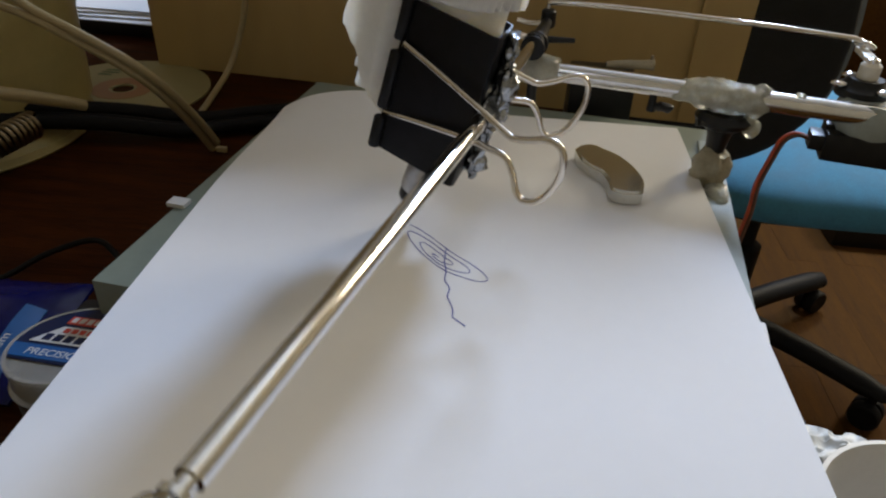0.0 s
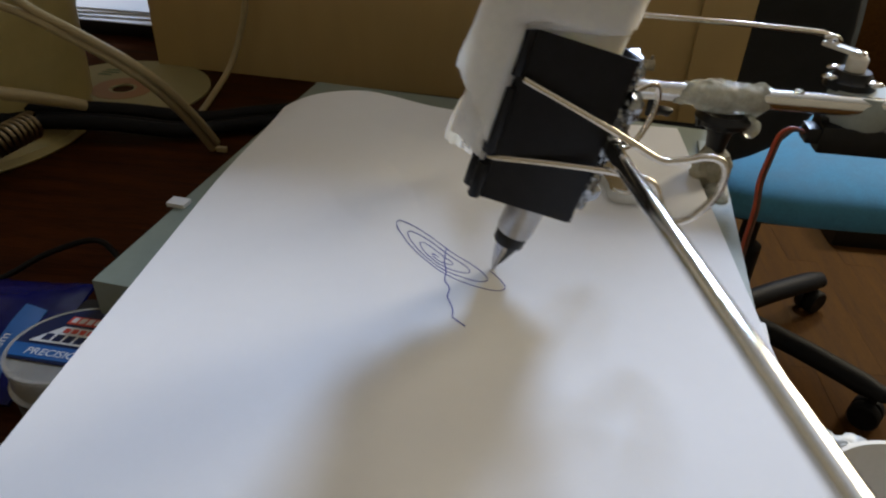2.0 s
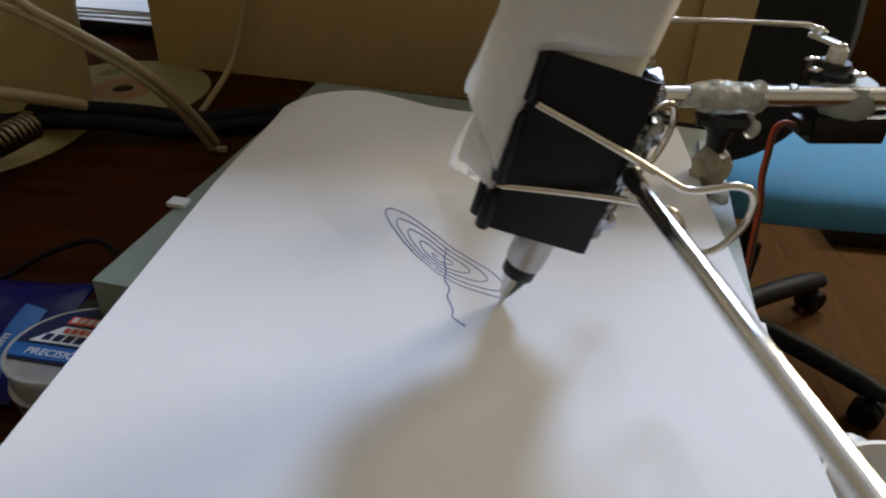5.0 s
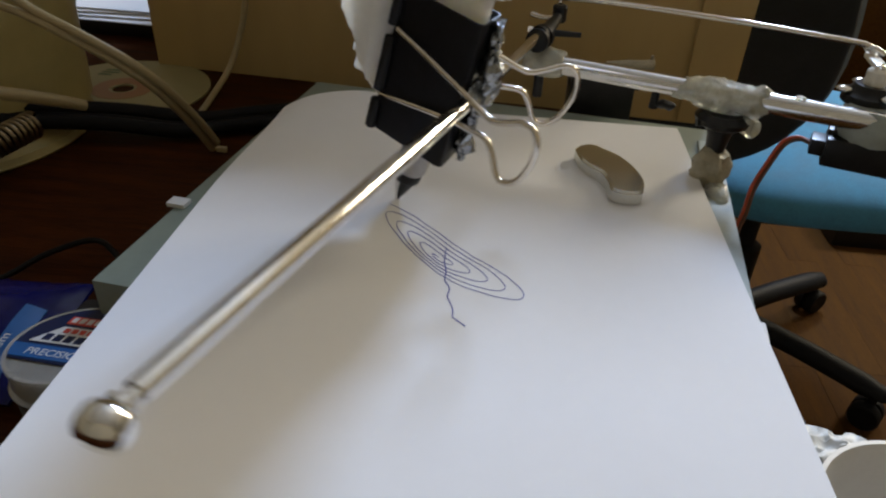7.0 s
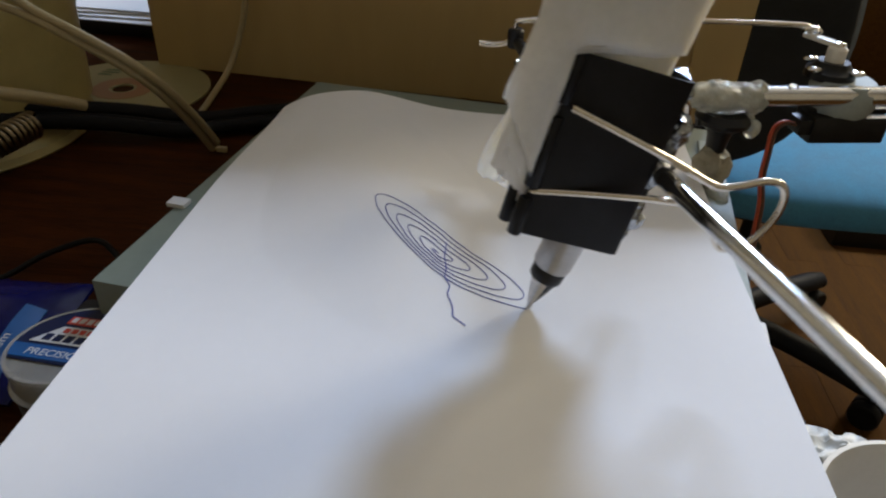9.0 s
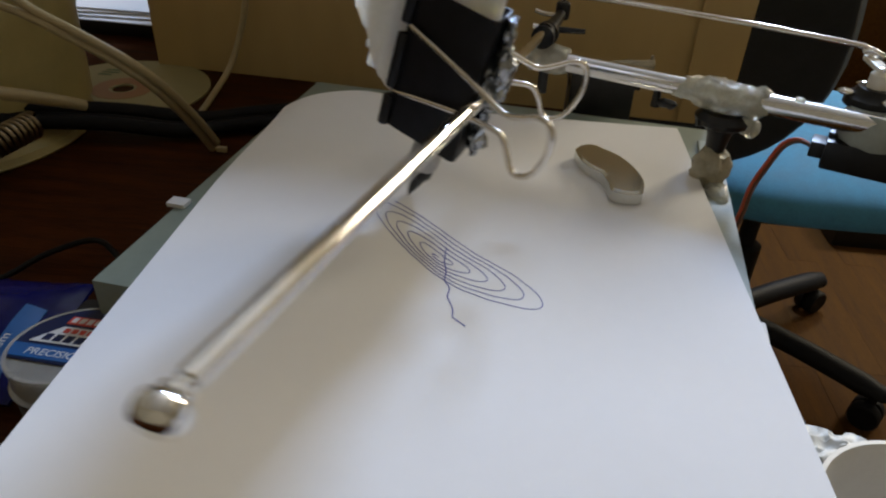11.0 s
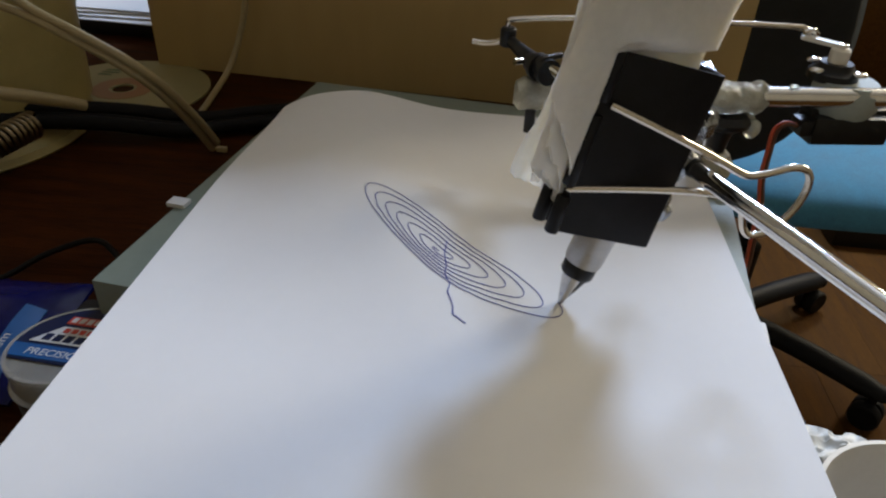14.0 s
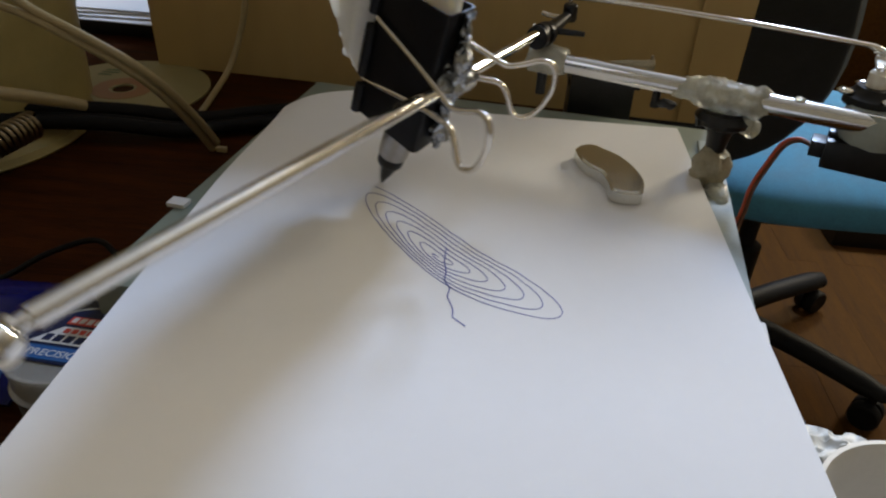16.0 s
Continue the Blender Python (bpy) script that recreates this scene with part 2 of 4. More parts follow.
# ---- case under the paper ----
case = thing("metal_case", "grey-green painted metal equipment case lying on the desk", "equipment case", (0.1067, 0.2195, DESK))
case.rotation_euler = (0, 0, radians(-7.2))
CW, CL, CH = 0.226, 0.209, 0.0405
part("body", box((CW, CL, CH), (0, 0, CH / 2), 0.0012), CASE, case)
part("side_strip", box((0.010, 0.165, 0.0016), (CW / 2 - 0.0045, 0.002, CH + 0.0008), 0.0005), PLATE, case, "pale galvanised strip")
part("tab", box((0.008, 0.006, 0.002), (-CW / 2 + 0.001, -0.049, CH + 0.001), 0.0006), LABELWHITE, case, "small white plastic tab")
bez = part("bezel", box((0.005, 0.011, 0.014), (CW / 2 + 0.002, -0.066, CH - 0.0085), 0.001), LABELWHITE, case, "white plastic bezel")
part("slot", box((0.003, 0.006, 0.008), (CW / 2 + 0.0038, -0.066, CH - 0.0075), 0.0008), BLACK, bez)

# ---- paper ----
def sheet_height(x, y):
    """The sheet bows up along its far edge and rolls down at its far corner."""
    far = max(0.0, min(1.0, (y - 0.19) / 0.107))
    far = far * far * (3 - 2 * far)
    near = max(0.0, (0.10 - y) / 0.10)
    return 0.0075 * far * math.exp(-((x - 0.044) / 0.031) ** 2) - 0.006 * far * max(0.0, 1 - x / 0.022) ** 2 - 0.002 * near * near


paper = thing("paper_stack", "stack of white office paper lying on the case", "paper", (0, 0, 0))
for k, (dx, dy, turn) in enumerate(((0, 0, 0), (0.0012, -0.0008, 0.25), (0.0003, 0.0006, -0.2), (0.0016, 0.0004, 0.1))):
    ct, st = math.cos(radians(turn)), math.sin(radians(turn))

    def place(u, v, k=k, dx=dx, dy=dy, ct=ct, st=st):
        x, y = 0.21 * u, 0.297 * v
        return (x * ct - y * st + dx, x * st + y * ct + dy, sheet_height(x, y) - 0.0009 * k)
    part("sheet", grid_sheet(42, 60, place, 0.0003), PAPER, paper)

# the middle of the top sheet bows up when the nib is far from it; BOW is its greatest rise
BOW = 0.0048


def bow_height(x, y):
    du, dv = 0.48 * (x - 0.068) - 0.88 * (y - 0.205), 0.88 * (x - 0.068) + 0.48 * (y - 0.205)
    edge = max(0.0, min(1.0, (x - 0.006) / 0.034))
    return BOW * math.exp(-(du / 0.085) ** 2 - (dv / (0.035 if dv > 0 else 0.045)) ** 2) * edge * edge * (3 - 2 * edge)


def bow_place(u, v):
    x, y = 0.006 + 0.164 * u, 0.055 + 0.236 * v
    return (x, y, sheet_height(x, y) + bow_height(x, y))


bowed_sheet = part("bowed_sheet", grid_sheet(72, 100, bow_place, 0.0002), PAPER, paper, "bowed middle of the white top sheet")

# ---- the drawing machine: a fixed post, an upper arm that turns on it, a forearm that carries the pen ----
POST = Vector((0.2154, 0.2463, 0.0))
REACH = 0.08586
post = thing("pivot_post", "black pivot post glued upright to the case with yellowed glue", "post", POST)
part("shaft", lathe([(0.0042, -0.004), (0.0042, 0.012), (0.0050, 0.019), (0.0062, 0.0225), (0.0050, 0.0225), (0.0048, 0.030)], 24), BLACK, post)
part("collar", lathe([(0.0085, 0.0235), (0.0118, 0.0255), (0.0122, 0.0275), (0.0095, 0.0300)], 28), BLACK, post)
part("foot_glue", blob((0.0, -0.001, 0.003), (0.0088, 0.0085, 0.0105), 0.0026, 140, 3), GLUEYELLOW, post, "yellowish translucent glue lump")
part("foot_glue", blob((0.0020, -0.013, -0.0025), (0.0048, 0.0105, 0.0026), 0.0012, 200, 5), GLUE, post, "clear glue lump")
part("set_screw", tube([(-0.012, -0.004, 0.0255), (-0.004, -0.002, 0.0255)], 0.0016, 10), BLACK, post)
part("drip", blob((0.012, -0.004, 0.0245), (0.0035, 0.0035, 0.0045), 0.0007, 200, 9, 3), GLUE, post)

upper = thing("upper_arm", "bright aluminium tube arm with lumps of hot glue and a servo", "robot arm", POST)
TZ = 0.0372
part("tube", tube([(REACH - 0.008, 0, TZ), (0.0, 0, TZ), (-0.05, 0, TZ), (-0.11, 0, TZ)], 0.0044, 28), ALU, upper)
part("glue_wrap", lumpy(tube([(0.0225 - 0.0041 * k / 4, 0, TZ - 0.001 * math.sin(k / 40 * math.pi)) for k in range(41)], [0.0046 + 0.0026 * math.sin(min(1, k / 26) * math.pi / 2) * min(1, (40 - k) / 14) for k in range(41)], 40), 0.0021, 125, 2), GLUE, upper, "milky lump of hot glue")
part("glue_drip", blob((-0.010, 0.002, TZ - 0.0105), (0.0032, 0.0034, 0.0042), 0.0008, 200, 4, 3), GLUE, upper)
part("glue_bead", blob((-0.0275, 0.001, TZ + 0.0046), (0.0022, 0.0016, 0.0012), 0.0005, 300, 6, 3), GLUE, upper)
part("elbow_block", lumpy(tube([(REACH - 0.0115, 0, TZ), (REACH - 0.011, 0, TZ), (REACH - 0.007, 0, TZ), (REACH - 0.002, 0, TZ), (REACH + 0.003, 0, TZ - 0.0005), (REACH + 0.0065, 0, TZ - 0.001), (REACH + 0.0080, 0, TZ - 0.001)], [0.0046, 0.0060, 0.0070, 0.0073, 0.0070, 0.0060, 0.0030], 32), 0.0014, 160, 8), GLUE, upper, "milky translucent glue block")
part("elbow_bolt", lathe([(0.0024, 0.020), (0.0024, 0.0475)], 14, at=(REACH, 0, 0)), BLACK, upper)
part("stop_screw", join(tube([(0.031, -0.003, TZ - 0.003), (0.031, -0.004, TZ - 0.013)], [0.0016, 0.0022], 12), blob((0.026, -0.003, TZ - 0.0105), (0.0050, 0.0024, 0.0022), 0.0008, 300, 2, 3)), BLACK, upper, "small black bent screw")
HUB = Vector((-0.053, -0.0150, 0.0))
servo = part("servo", join(box((0.036, 0.016, 0.0125), (-0.060, -0.006, 0.0215), 0.0015), box((0.008, 0.010, 0.007), (-0.0405, -0.004, 0.0225), 0.001), box((0.040, 0.012, 0.0025), (-0.062, -0.010, 0.0285), 0.0006)), BLACK, upper, "black plastic servo motor")
part("servo_wrap", lumpy(lathe([(0.013, 0.028), (0.0145, 0.031), (0.0145, 0.038), (0.0120, 0.0415)], 32, at=(-0.058, -0.009, 0), squash=(1, 1, 1)), 0.0008, 150, 3), PLATE, upper, "grey tape wrap")
part("gear_tower", lathe([(0.0108, 0.0405), (0.0108, 0.0440), (0.0090, 0.0450), (0.0078, 0.0465), (0.0070, 0.0480)], 28, at=(HUB.x, HUB.y, 0)), BLACK, upper)
for hx, hy in ((0.0105, 0.004), (-0.006, 0.010), (0.004, -0.0105)):
    part("solder_dot", blob((HUB.x + hx, HUB.y + hy, 0.0455), (0.0036, 0.0026, 0.0014), 0.0004, 300, hx, 3), CHROME, upper)
wire_path = smooth_path([(-0.036, -0.003, 0.0230), (-0.031, -0.004, 0.0235), (-0.0260, -0.002, 0.0205), (-0.0225, 0.004, 0.0125), (-0.0195, 0.010, 0.003), (-0.0190, 0.016, -0.007), (-0.0170, 0.022, -0.020), (-0.0150, 0.028, -0.036), (-0.012, 0.032, -0.055)])
cable = part("servo_cable", tube(wire_path, 0.0009, 10), REDWIRE, upper, "orange-red servo lead")
part("brown_lead", tube([q + Vector((-0.0013, 0.0009, -0.0004)) for q in wire_path], 0.0008, 10), BROWNWIRE, cable)

horn = part("servo_horn", join(lathe([(0.0042, 0.0480), (0.0042, 0.0535), (0.0032, 0.0545)], 20), box((0.0200, 0.0048, 0.0022), (0.0080, 0, 0.0550), 0.0009)), NYLON, upper, "white nylon servo horn")
part("screw", lathe([(0.0022, 0.0545), (0.0022, 0.0562), (0.0012, 0.0566)], 14), CHROME, horn)
part("link_clip", tube(smooth_path([(0.0140, -0.004, 0.0565), (0.0145, 0.0, 0.0585), (0.0170, 0.003, 0.0575)]), 0.0013, 10), CHROME, horn)
HORN_R, LINK, LINK_Z = 0.0160, 0.1375, 0.0585
link = thing("push_rod", "long thin bent steel push rod", "push rod")
part("rod", tube(smooth_path([(-0.0155, 0.0035, -0.0085), (-0.0100, 0.0030, -0.0092), (-0.0040, 0.0022, -0.0082), (-0.0010, 0.0008, -0.0050), (-0.0004, 0, 0.0006), (0.003, 0, 0.0022), (0.03, 0, 0.0032), (0.08, 0, 0.0028), (0.13, 0, 0.0012), (LINK - 0.006, 0, 0.0008), (LINK - 0.001, 0, 0.0), (LINK, 0, -0.003), (LINK, 0, -0.0045)]), 0.00125, 12), WIRE, link)

# forearm: x runs along the rod, away from the elbow
fore = thing("forearm", "chrome telescopic rod arm carrying a pen in a binder clip", "robot arm")


def rod_z(s):
    return 0.0517 - 0.001 * s


part("rod", tube([(0.008, 0, rod_z(0.008)), (0.1035, 0, rod_z(0.1035))], 0.0023, 28), CHROME, fore)
# the outer section sits loosely on the inner one and swings a little in its joint
PLAY = Vector((0.1035, 0, rod_z(0.1035)))


def past_joint(d):
    """A point of the outer section, d metres beyond the joint, in the section's own space."""
    return (d, -0.031 * d - 0.0001, -0.001 * d)


section = part("rod_section", tube([past_joint(0.0), past_joint(0.0005), past_joint(0.076), past_joint(0.153)], [0.0023, 0.00275, 0.00275, 0.00275], 28), CHROME, fore, "bright chrome outer rod section")
section.location = PLAY
part("ring", tube([(0.1015, 0, rod_z(0.1015)), (0.1020, 0, rod_z(0.102)), (0.1033, 0, rod_z(0.1033)), (0.1038, 0, rod_z(0.1038))], [0.0023, 0.0030, 0.0030, 0.0024], 24), BLACK, fore, "thin dark ring")
part("neck", tube([past_joint(0.1525), past_joint(0.1580)], 0.0020, 20), CHROME, section)
part("end_cap", lathe([(0.0014, -0.0043), (0.0030, -0.0041), (0.0042, -0.0034), (0.0050, -0.0022), (0.0053, -0.0008), (0.0053, 0.0006), (0.0049, 0.0020), (0.0040, 0.0031), (0.0028, 0.0037), (0.0012, 0.0040)], 40, axis=(1, 0.15, -0.35), at=(0.1605, -0.0052, -0.0016)), CHROME, section, "rounded chrome end cap")
part("cap_ring", tube([past_joint(0.1555), past_joint(0.1560), past_joint(0.1572), past_joint(0.1577)], [0.0021, 0.0031, 0.0031, 0.0021], 20), CHROME, section)
bracket = part("bracket", join(tube([(-0.004, 0, 0.0495), (0.010, 0, rod_z(0.01))], 0.0042, 18), tube([(0.0015, 0, 0.0495), (0.0045, 0, 0.0496)], 0.0056, 20), tube([(0.0085, 0, 0.0498), (0.0120, 0, 0.0499)], 0.0053, 20), tube([(-0.024, 0, 0.0520), (-0.014, 0, 0.0510), (-0.003, 0, 0.0500)], [0.0024, 0.0030, 0.0038], 14)), BLACK, fore, "black plastic elbow bracket")
part("tail_eye", lathe([(0.0030, 0.049), (0.0036, 0.050), (0.0036, 0.0565), (0.0026, 0.0575)], 18, at=(-0.0275, 0, 0)), BLACK, bracket)
part("pin", tube([(-0.004, 0.004, 0.0500), (-0.007, 0.016, 0.0500)], [0.0016, 0.0012], 10), BLACK, bracket)
part("screw_end", tube([(-0.004, -0.003, 0.0500), (-0.003, -0.0085, 0.0505)], 0.0014, 10), WIRE, bracket)

# the clip leans: s runs from its jaw to its spine, w up along it
JAW = Vector((0.0905, -0.0404, 0.0323))
ES, EW = Vector((0, 0.970, -0.243)), Vector((0, 0.243, 0.970))
CLIPM = Matrix((Vector((1, 0, 0)), ES, EW)).transposed().to_4x4()
CLIPM.translation = JAW
CLIP_L, CLIP_D = 0.0560, 0.0325


def in_clip(x, s, w):
    return JAW + Vector((x, 0, 0)) + ES * s + EW * w


def clip_body():
    """A folded plate: two sloping cheeks and a spine, 0.6 mm thick, with rounded folds."""
    outer = [(0.0032, -0.0012), (0.0065, 0.012), (0.0108, 0.0300), (0.0104, 0.0318), (0.0090, CLIP_D), (-0.0066, CLIP_D), (-0.0080, 0.0318), (-0.0084, 0.0300), (-0.0055, 0.012), (-0.0032, -0.0012)]
    inner = [(x * 0.93 - math.copysign(0.0003, x), s - (0.0007 if s > 0.031 else 0.0)) for x, s in outer]
    bm = bmesh.new()
    levels = [k / 6 * CLIP_L for k in range(7)]
    o = [[bm.verts.new((x, s, w)) for x, s in outer] for w in levels]
    n = [[bm.verts.new((x, s, w)) for x, s in inner] for w in levels]
    last = len(outer) - 1
    for k in range(6):
        for i in range(last):
            bm.faces.new((o[k][i], o[k][i + 1], o[k + 1][i + 1], o[k + 1][i]))
            bm.faces.new((n[k][i], n[k + 1][i], n[k + 1][i + 1], n[k][i + 1]))
        bm.faces.new((o[k][0], o[k + 1][0], n[k + 1][0], n[k][0]))
        bm.faces.new((o[k][last], n[k][last], n[k + 1][last], o[k + 1][last]))
    for k, flip in ((0, 1), (6, 0)):
        for i in range(last):
            q = (o[k][i], o[k][i + 1], n[k][i + 1], n[k][i])
            bm.faces.new(q[::-1] if flip else q)
    bmesh.ops.recalc_face_normals(bm, faces=bm.faces)
    bmesh.ops.transform(bm, matrix=CLIPM, verts=bm.verts)
    return bm


clip = part("binder_clip", clip_body(), CLIPBLACK, fore, "large black binder clip")
for side in (1, -1):
    for w0, w1 in ((0.0, 0.0122), (0.0160, 0.0378), (0.0418, CLIP_L)):
        part("rolled_edge", tube([in_clip(side * 0.0040, -0.0012, w0), in_clip(side * 0.0040, -0.0012, w0 + 0.0004), in_clip(side * 0.0040, -0.0012, w1 - 0.0004), in_clip(side * 0.0040, -0.0012, w1)], [0.0019, 0.0022, 0.0022, 0.0019], 18), CLIPBLACK, clip)
LOOP = ((-0.029, 0.0722), (-0.0270, 0.0712), (-0.014, 0.0650), (0.000, 0.0580), (0.0095, 0.0528), (0.0135, 0.0515), (0.0190, 0.0527), (0.0245, 0.0545), (0.0288, 0.0535), (0.0305, 0.0490), (0.0292, 0.0415), (0.0245, 0.0335), (0.0190, 0.0310), (0.0160, 0.0333), (0.0140, 0.0395), (0.0110, 0.0440), (0.0050, 0.0452), (-0.004, 0.0460), (-0.020, 0.0461), (-0.0350, 0.0458), (-0.0375, 0.0457))
for side, label in ((1, "shiny nickel wire handle"), (-1, "shiny nickel wire handle")):
    pts = [((0.0957 + 0.36 * (y + 0.030)) if side > 0 else (0.0853 - 0.36 * (y + 0.030)), y, z + (0.0 if side > 0 else 0.004)) for y, z in LOOP]
    part("handle", tube(smooth_path(pts, 5), 0.00115, 12), WIRE, clip, label)

# the pen stands along w, through the middle of the clip
PEN_X, PEN_S = 0.0006, 0.0163
PEN_LEAN = pose(PEN_X, PEN_S, -0.0305) @ pose(0, 0, 0, -6) @ pose(-PEN_X, -PEN_S, 0.0305)


def on_pen(profile, n=32):
    bm = lathe([(1.12 * r, h) for r, h in profile], n)
    bmesh.ops.translate(bm, vec=(PEN_X, PEN_S, 0), verts=bm.verts)
    bmesh.ops.transform(bm, matrix=CLIPM @ PEN_LEAN, verts=bm.verts)
    return bm


pen = part("pen", on_pen([(0.0052, -0.0125), (0.0056, -0.011), (0.0058, 0.0), (0.0056, 0.004), (0.0050, 0.008), (0.0050, 0.052), (0.004, 0.054)]), GRIP, fore, "satin silver fountain pen")
part("collar", on_pen([(0.0045, -0.0172), (0.0049, -0.0165), (0.0050, -0.0132), (0.0046, -0.0122)]), BLACK, pen, "black plastic collar")


def half_cone(r0, r1, w0, w1, a0, a1, thick):
    bm = bmesh.new()
    rows = []
    for k in range(9):
        f = k / 8
        w, rad = w0 + (w1 - w0) * f, r0 + (r1 - r0) * (f ** 0.85)
        for t in (0, thick):
            rows.append([bm.verts.new((PEN_X + max(0.0001, rad - t) * math.cos(a0 + (a1 - a0) * i / 12), PEN_S + max(0.0001, rad - t) * math.sin(a0 + (a1 - a0) * i / 12), w)) for i in range(13)])
    for k in range(8):
        for i in range(12):
            bm.faces.new((rows[2 * k][i], rows[2 * k][i + 1], rows[2 * k + 2][i + 1], rows[2 * k + 2][i]))
            bm.faces.new((rows[2 * k + 1][i], rows[2 * k + 3][i], rows[2 * k + 3][i + 1], rows[2 * k + 1][i + 1]))
        for i in (0, 12):
            bm.faces.new((rows[2 * k][i], rows[2 * k + 2][i], rows[2 * k + 3][i], rows[2 * k + 1][i]))
    bmesh.ops.recalc_face_normals(bm, faces=bm.faces)
    bmesh.ops.transform(bm, matrix=CLIPM @ PEN_LEAN, verts=bm.verts)
    return bm


part("nib", half_cone(0.00035, 0.0047, -0.0305, -0.0165, radians(-200), radians(-12), 0.0003), NIB, pen, "polished steel nib")
part("feed", half_cone(0.00025, 0.0047, -0.0280, -0.0165, radians(-20), radians(170), 0.0024), BLACK, pen, "black plastic feed")


def tissue_layer(x_out, thick, s_left, s_right, w_low, flare, seed):
    """One folded layer of the wad that pads the pen: gripped by the jaw, free beyond it and above the clip, torn along its lower edge."""
    bm = bmesh.new()
    nu, nw = 22, 44
    sides = []
    for side in (1, -1):
        rows = []
        for j in range(nw + 1):
            f = j / nw
            row = []
            for i in range(nu + 1):
                u = i / nu
                torn = w_low * (1 - u) ** 0.7 + 0.006 * u + 0.0016 * noise.noise((u * 9, seed, 0)) + 0.0007 * noise.noise((u * 37, seed, 5))
                w = torn + (0.118 - torn) * f
                over = min(1.0, max(0.0, (w - 0.0550) / 0.007))
                over = over * over * (3 - 2 * over)
                left = s_left + 0.0012 * noise.noise((w * 70, seed, 0)) + 0.0005 * noise.noise((w * 330, seed, 2)) + 0.0016 * math.sin(w * 95 + seed)
                right = 0.0010 + (s_right + 0.05 * max(0.0, w - 0.055)) * over + 0.0006 * noise.noise((w * 140, seed, 8))
                s = left + (right - left) * u
                free = min(1.0, max(0.0, -s / 0.007))
                free = free * free * (3 - 2 * free)
                spread = 0.30 + 0.70 * max(free, over)
                low = max(0.0, 1 - (w - torn) / 0.02)
                round_off = math.sqrt(max(0.0, 1 - (2 * abs(u - 0.5)) ** 6))
                t = thick * (0.35 + 0.65 * max(free, over)) * (0.18 + 0.82 * round_off) * (1 - 0.55 * low * low)
                crease = 0.0006 * noise.noise((s * 110, w * 55, seed)) + 0.0003 * noise.noise((s * 60, w * 260, seed + 4))
                x = x_out * spread + flare * free * (0.35 + 0.65 * low) + side * 0.5 * t * (1 + 0.5 * over) + crease
                row.append(bm.verts.new((x, s, w)))
            rows.append(row)
        sides.append(rows)
    a, b = sides
    for j in range(nw):
        for i in range(nu):
            bm.faces.new((a[j][i], a[j][i + 1], a[j + 1][i + 1], a[j + 1][i]))
            bm.faces.new((b[j][i], b[j + 1][i], b[j + 1][i + 1], b[j][i + 1]))
        bm.faces.new((a[j][0], a[j + 1][0], b[j + 1][0], b[j][0]))
        bm.faces.new((a[j][nu], b[j][nu], b[j + 1][nu], a[j + 1][nu]))
    for j in (0, nw):
        for i in range(nu):
            bm.faces.new((a[j][i], b[j][i], b[j][i + 1], a[j][i + 1]))
    bmesh.ops.recalc_face_normals(bm, faces=bm.faces)
    bmesh.ops.transform(bm, matrix=CLIPM, verts=bm.verts)
    return bm


for k, (xm, th, sl, sr, wl, fl) in enumerate(((0.0080, 0.0028, -0.0188, 0.0255, 0.041, 0.0), (0.0046, 0.0030, -0.0155, 0.0270, 0.028, 0.0), (0.0010, 0.0032, -0.0128, 0.0290, 0.020, 0.0), (-0.0026, 0.0034, -0.0112, 0.0315, 0.016, -0.002), (-0.0056, 0.0034, -0.0108, 0.0330, 0.011, -0.005))):
    part("tissue_pad", tissue_layer(xm, th, sl, sr, wl, fl, 3.7 * k + 1), TISSUE, fore, "folded white tissue padding")
core = bmesh.new()
rings = []
for k in range(9):
    w = 0.030 + 0.0042 * k
    ring = []
    for i in range(24):
        ang = 2 * math.pi * i / 24
        sc = 0.0155 + 0.0150 * math.cos(ang)
        half = 0.82 * (0.0034 + 0.0074 * sc / 0.03)
        ring.append(core.verts.new((half * math.sin(ang) ** 3 * 0.5 + half * math.sin(ang) * 0.5 + 0.0004 * noise.noise((sc * 300, w * 200, ang)), sc, w)))
    rings.append(ring)
for p0, p1 in zip(rings, rings[1:]):
    for i in range(24):
        core.faces.new((p0[i], p0[(i + 1) % 24], p1[(i + 1) % 24], p1[i]))
core.faces.new(rings[0][::-1])
core.faces.new(rings[-1])
bmesh.ops.transform(core, matrix=CLIPM, verts=core.verts)
part("tissue_core", core, TISSUE, fore, "tissue packed round the pen")
tape = lumpy(grid_sheet(10, 14, lambda u, v: (-0.0075 + 0.0075 * u, 0.011 + 0.012 * v, -0.0062), 0.0002), 0.0006, 200, 2)
bmesh.ops.transform(tape, matrix=CLIPM @ Matrix(((0, 0, 1, 0), (1, 0, 0, 0), (0, 1, 0, 0), (0, 0, 0, 1))), verts=tape.verts)
part("tape", tape, TAPE, fore, "wrinkled clear adhesive tape")
part("foil_wrap", lumpy(lumpy(tube([in_clip(-0.0005, CLIP_D + 0.0010, 0.003 + 0.0012 * k) for k in range(45)], [0.0034 + 0.0052 * math.sin(math.pi * (k + 2) / 48) ** 0.7 for k in range(45)], 72, 0.28), 0.0042, 105, 1), 0.0012, 520, 4), FOIL, fore, "crumpled metal foil tape")
part("joint_glue", lumpy(tube([(0.076, 0, rod_z(0.076)), (0.079, 0, rod_z(0.079)), (0.085, -0.0005, rod_z(0.085)), (0.092, -0.0005, rod_z(0.092)), (0.0985, 0, rod_z(0.0985)), (0.1012, 0, rod_z(0.1012))], [0.0026, 0.0048, 0.0058, 0.0054, 0.0044, 0.0028], 36), 0.0014, 260, 7), FOIL, fore, "shiny lump of metal and glue")
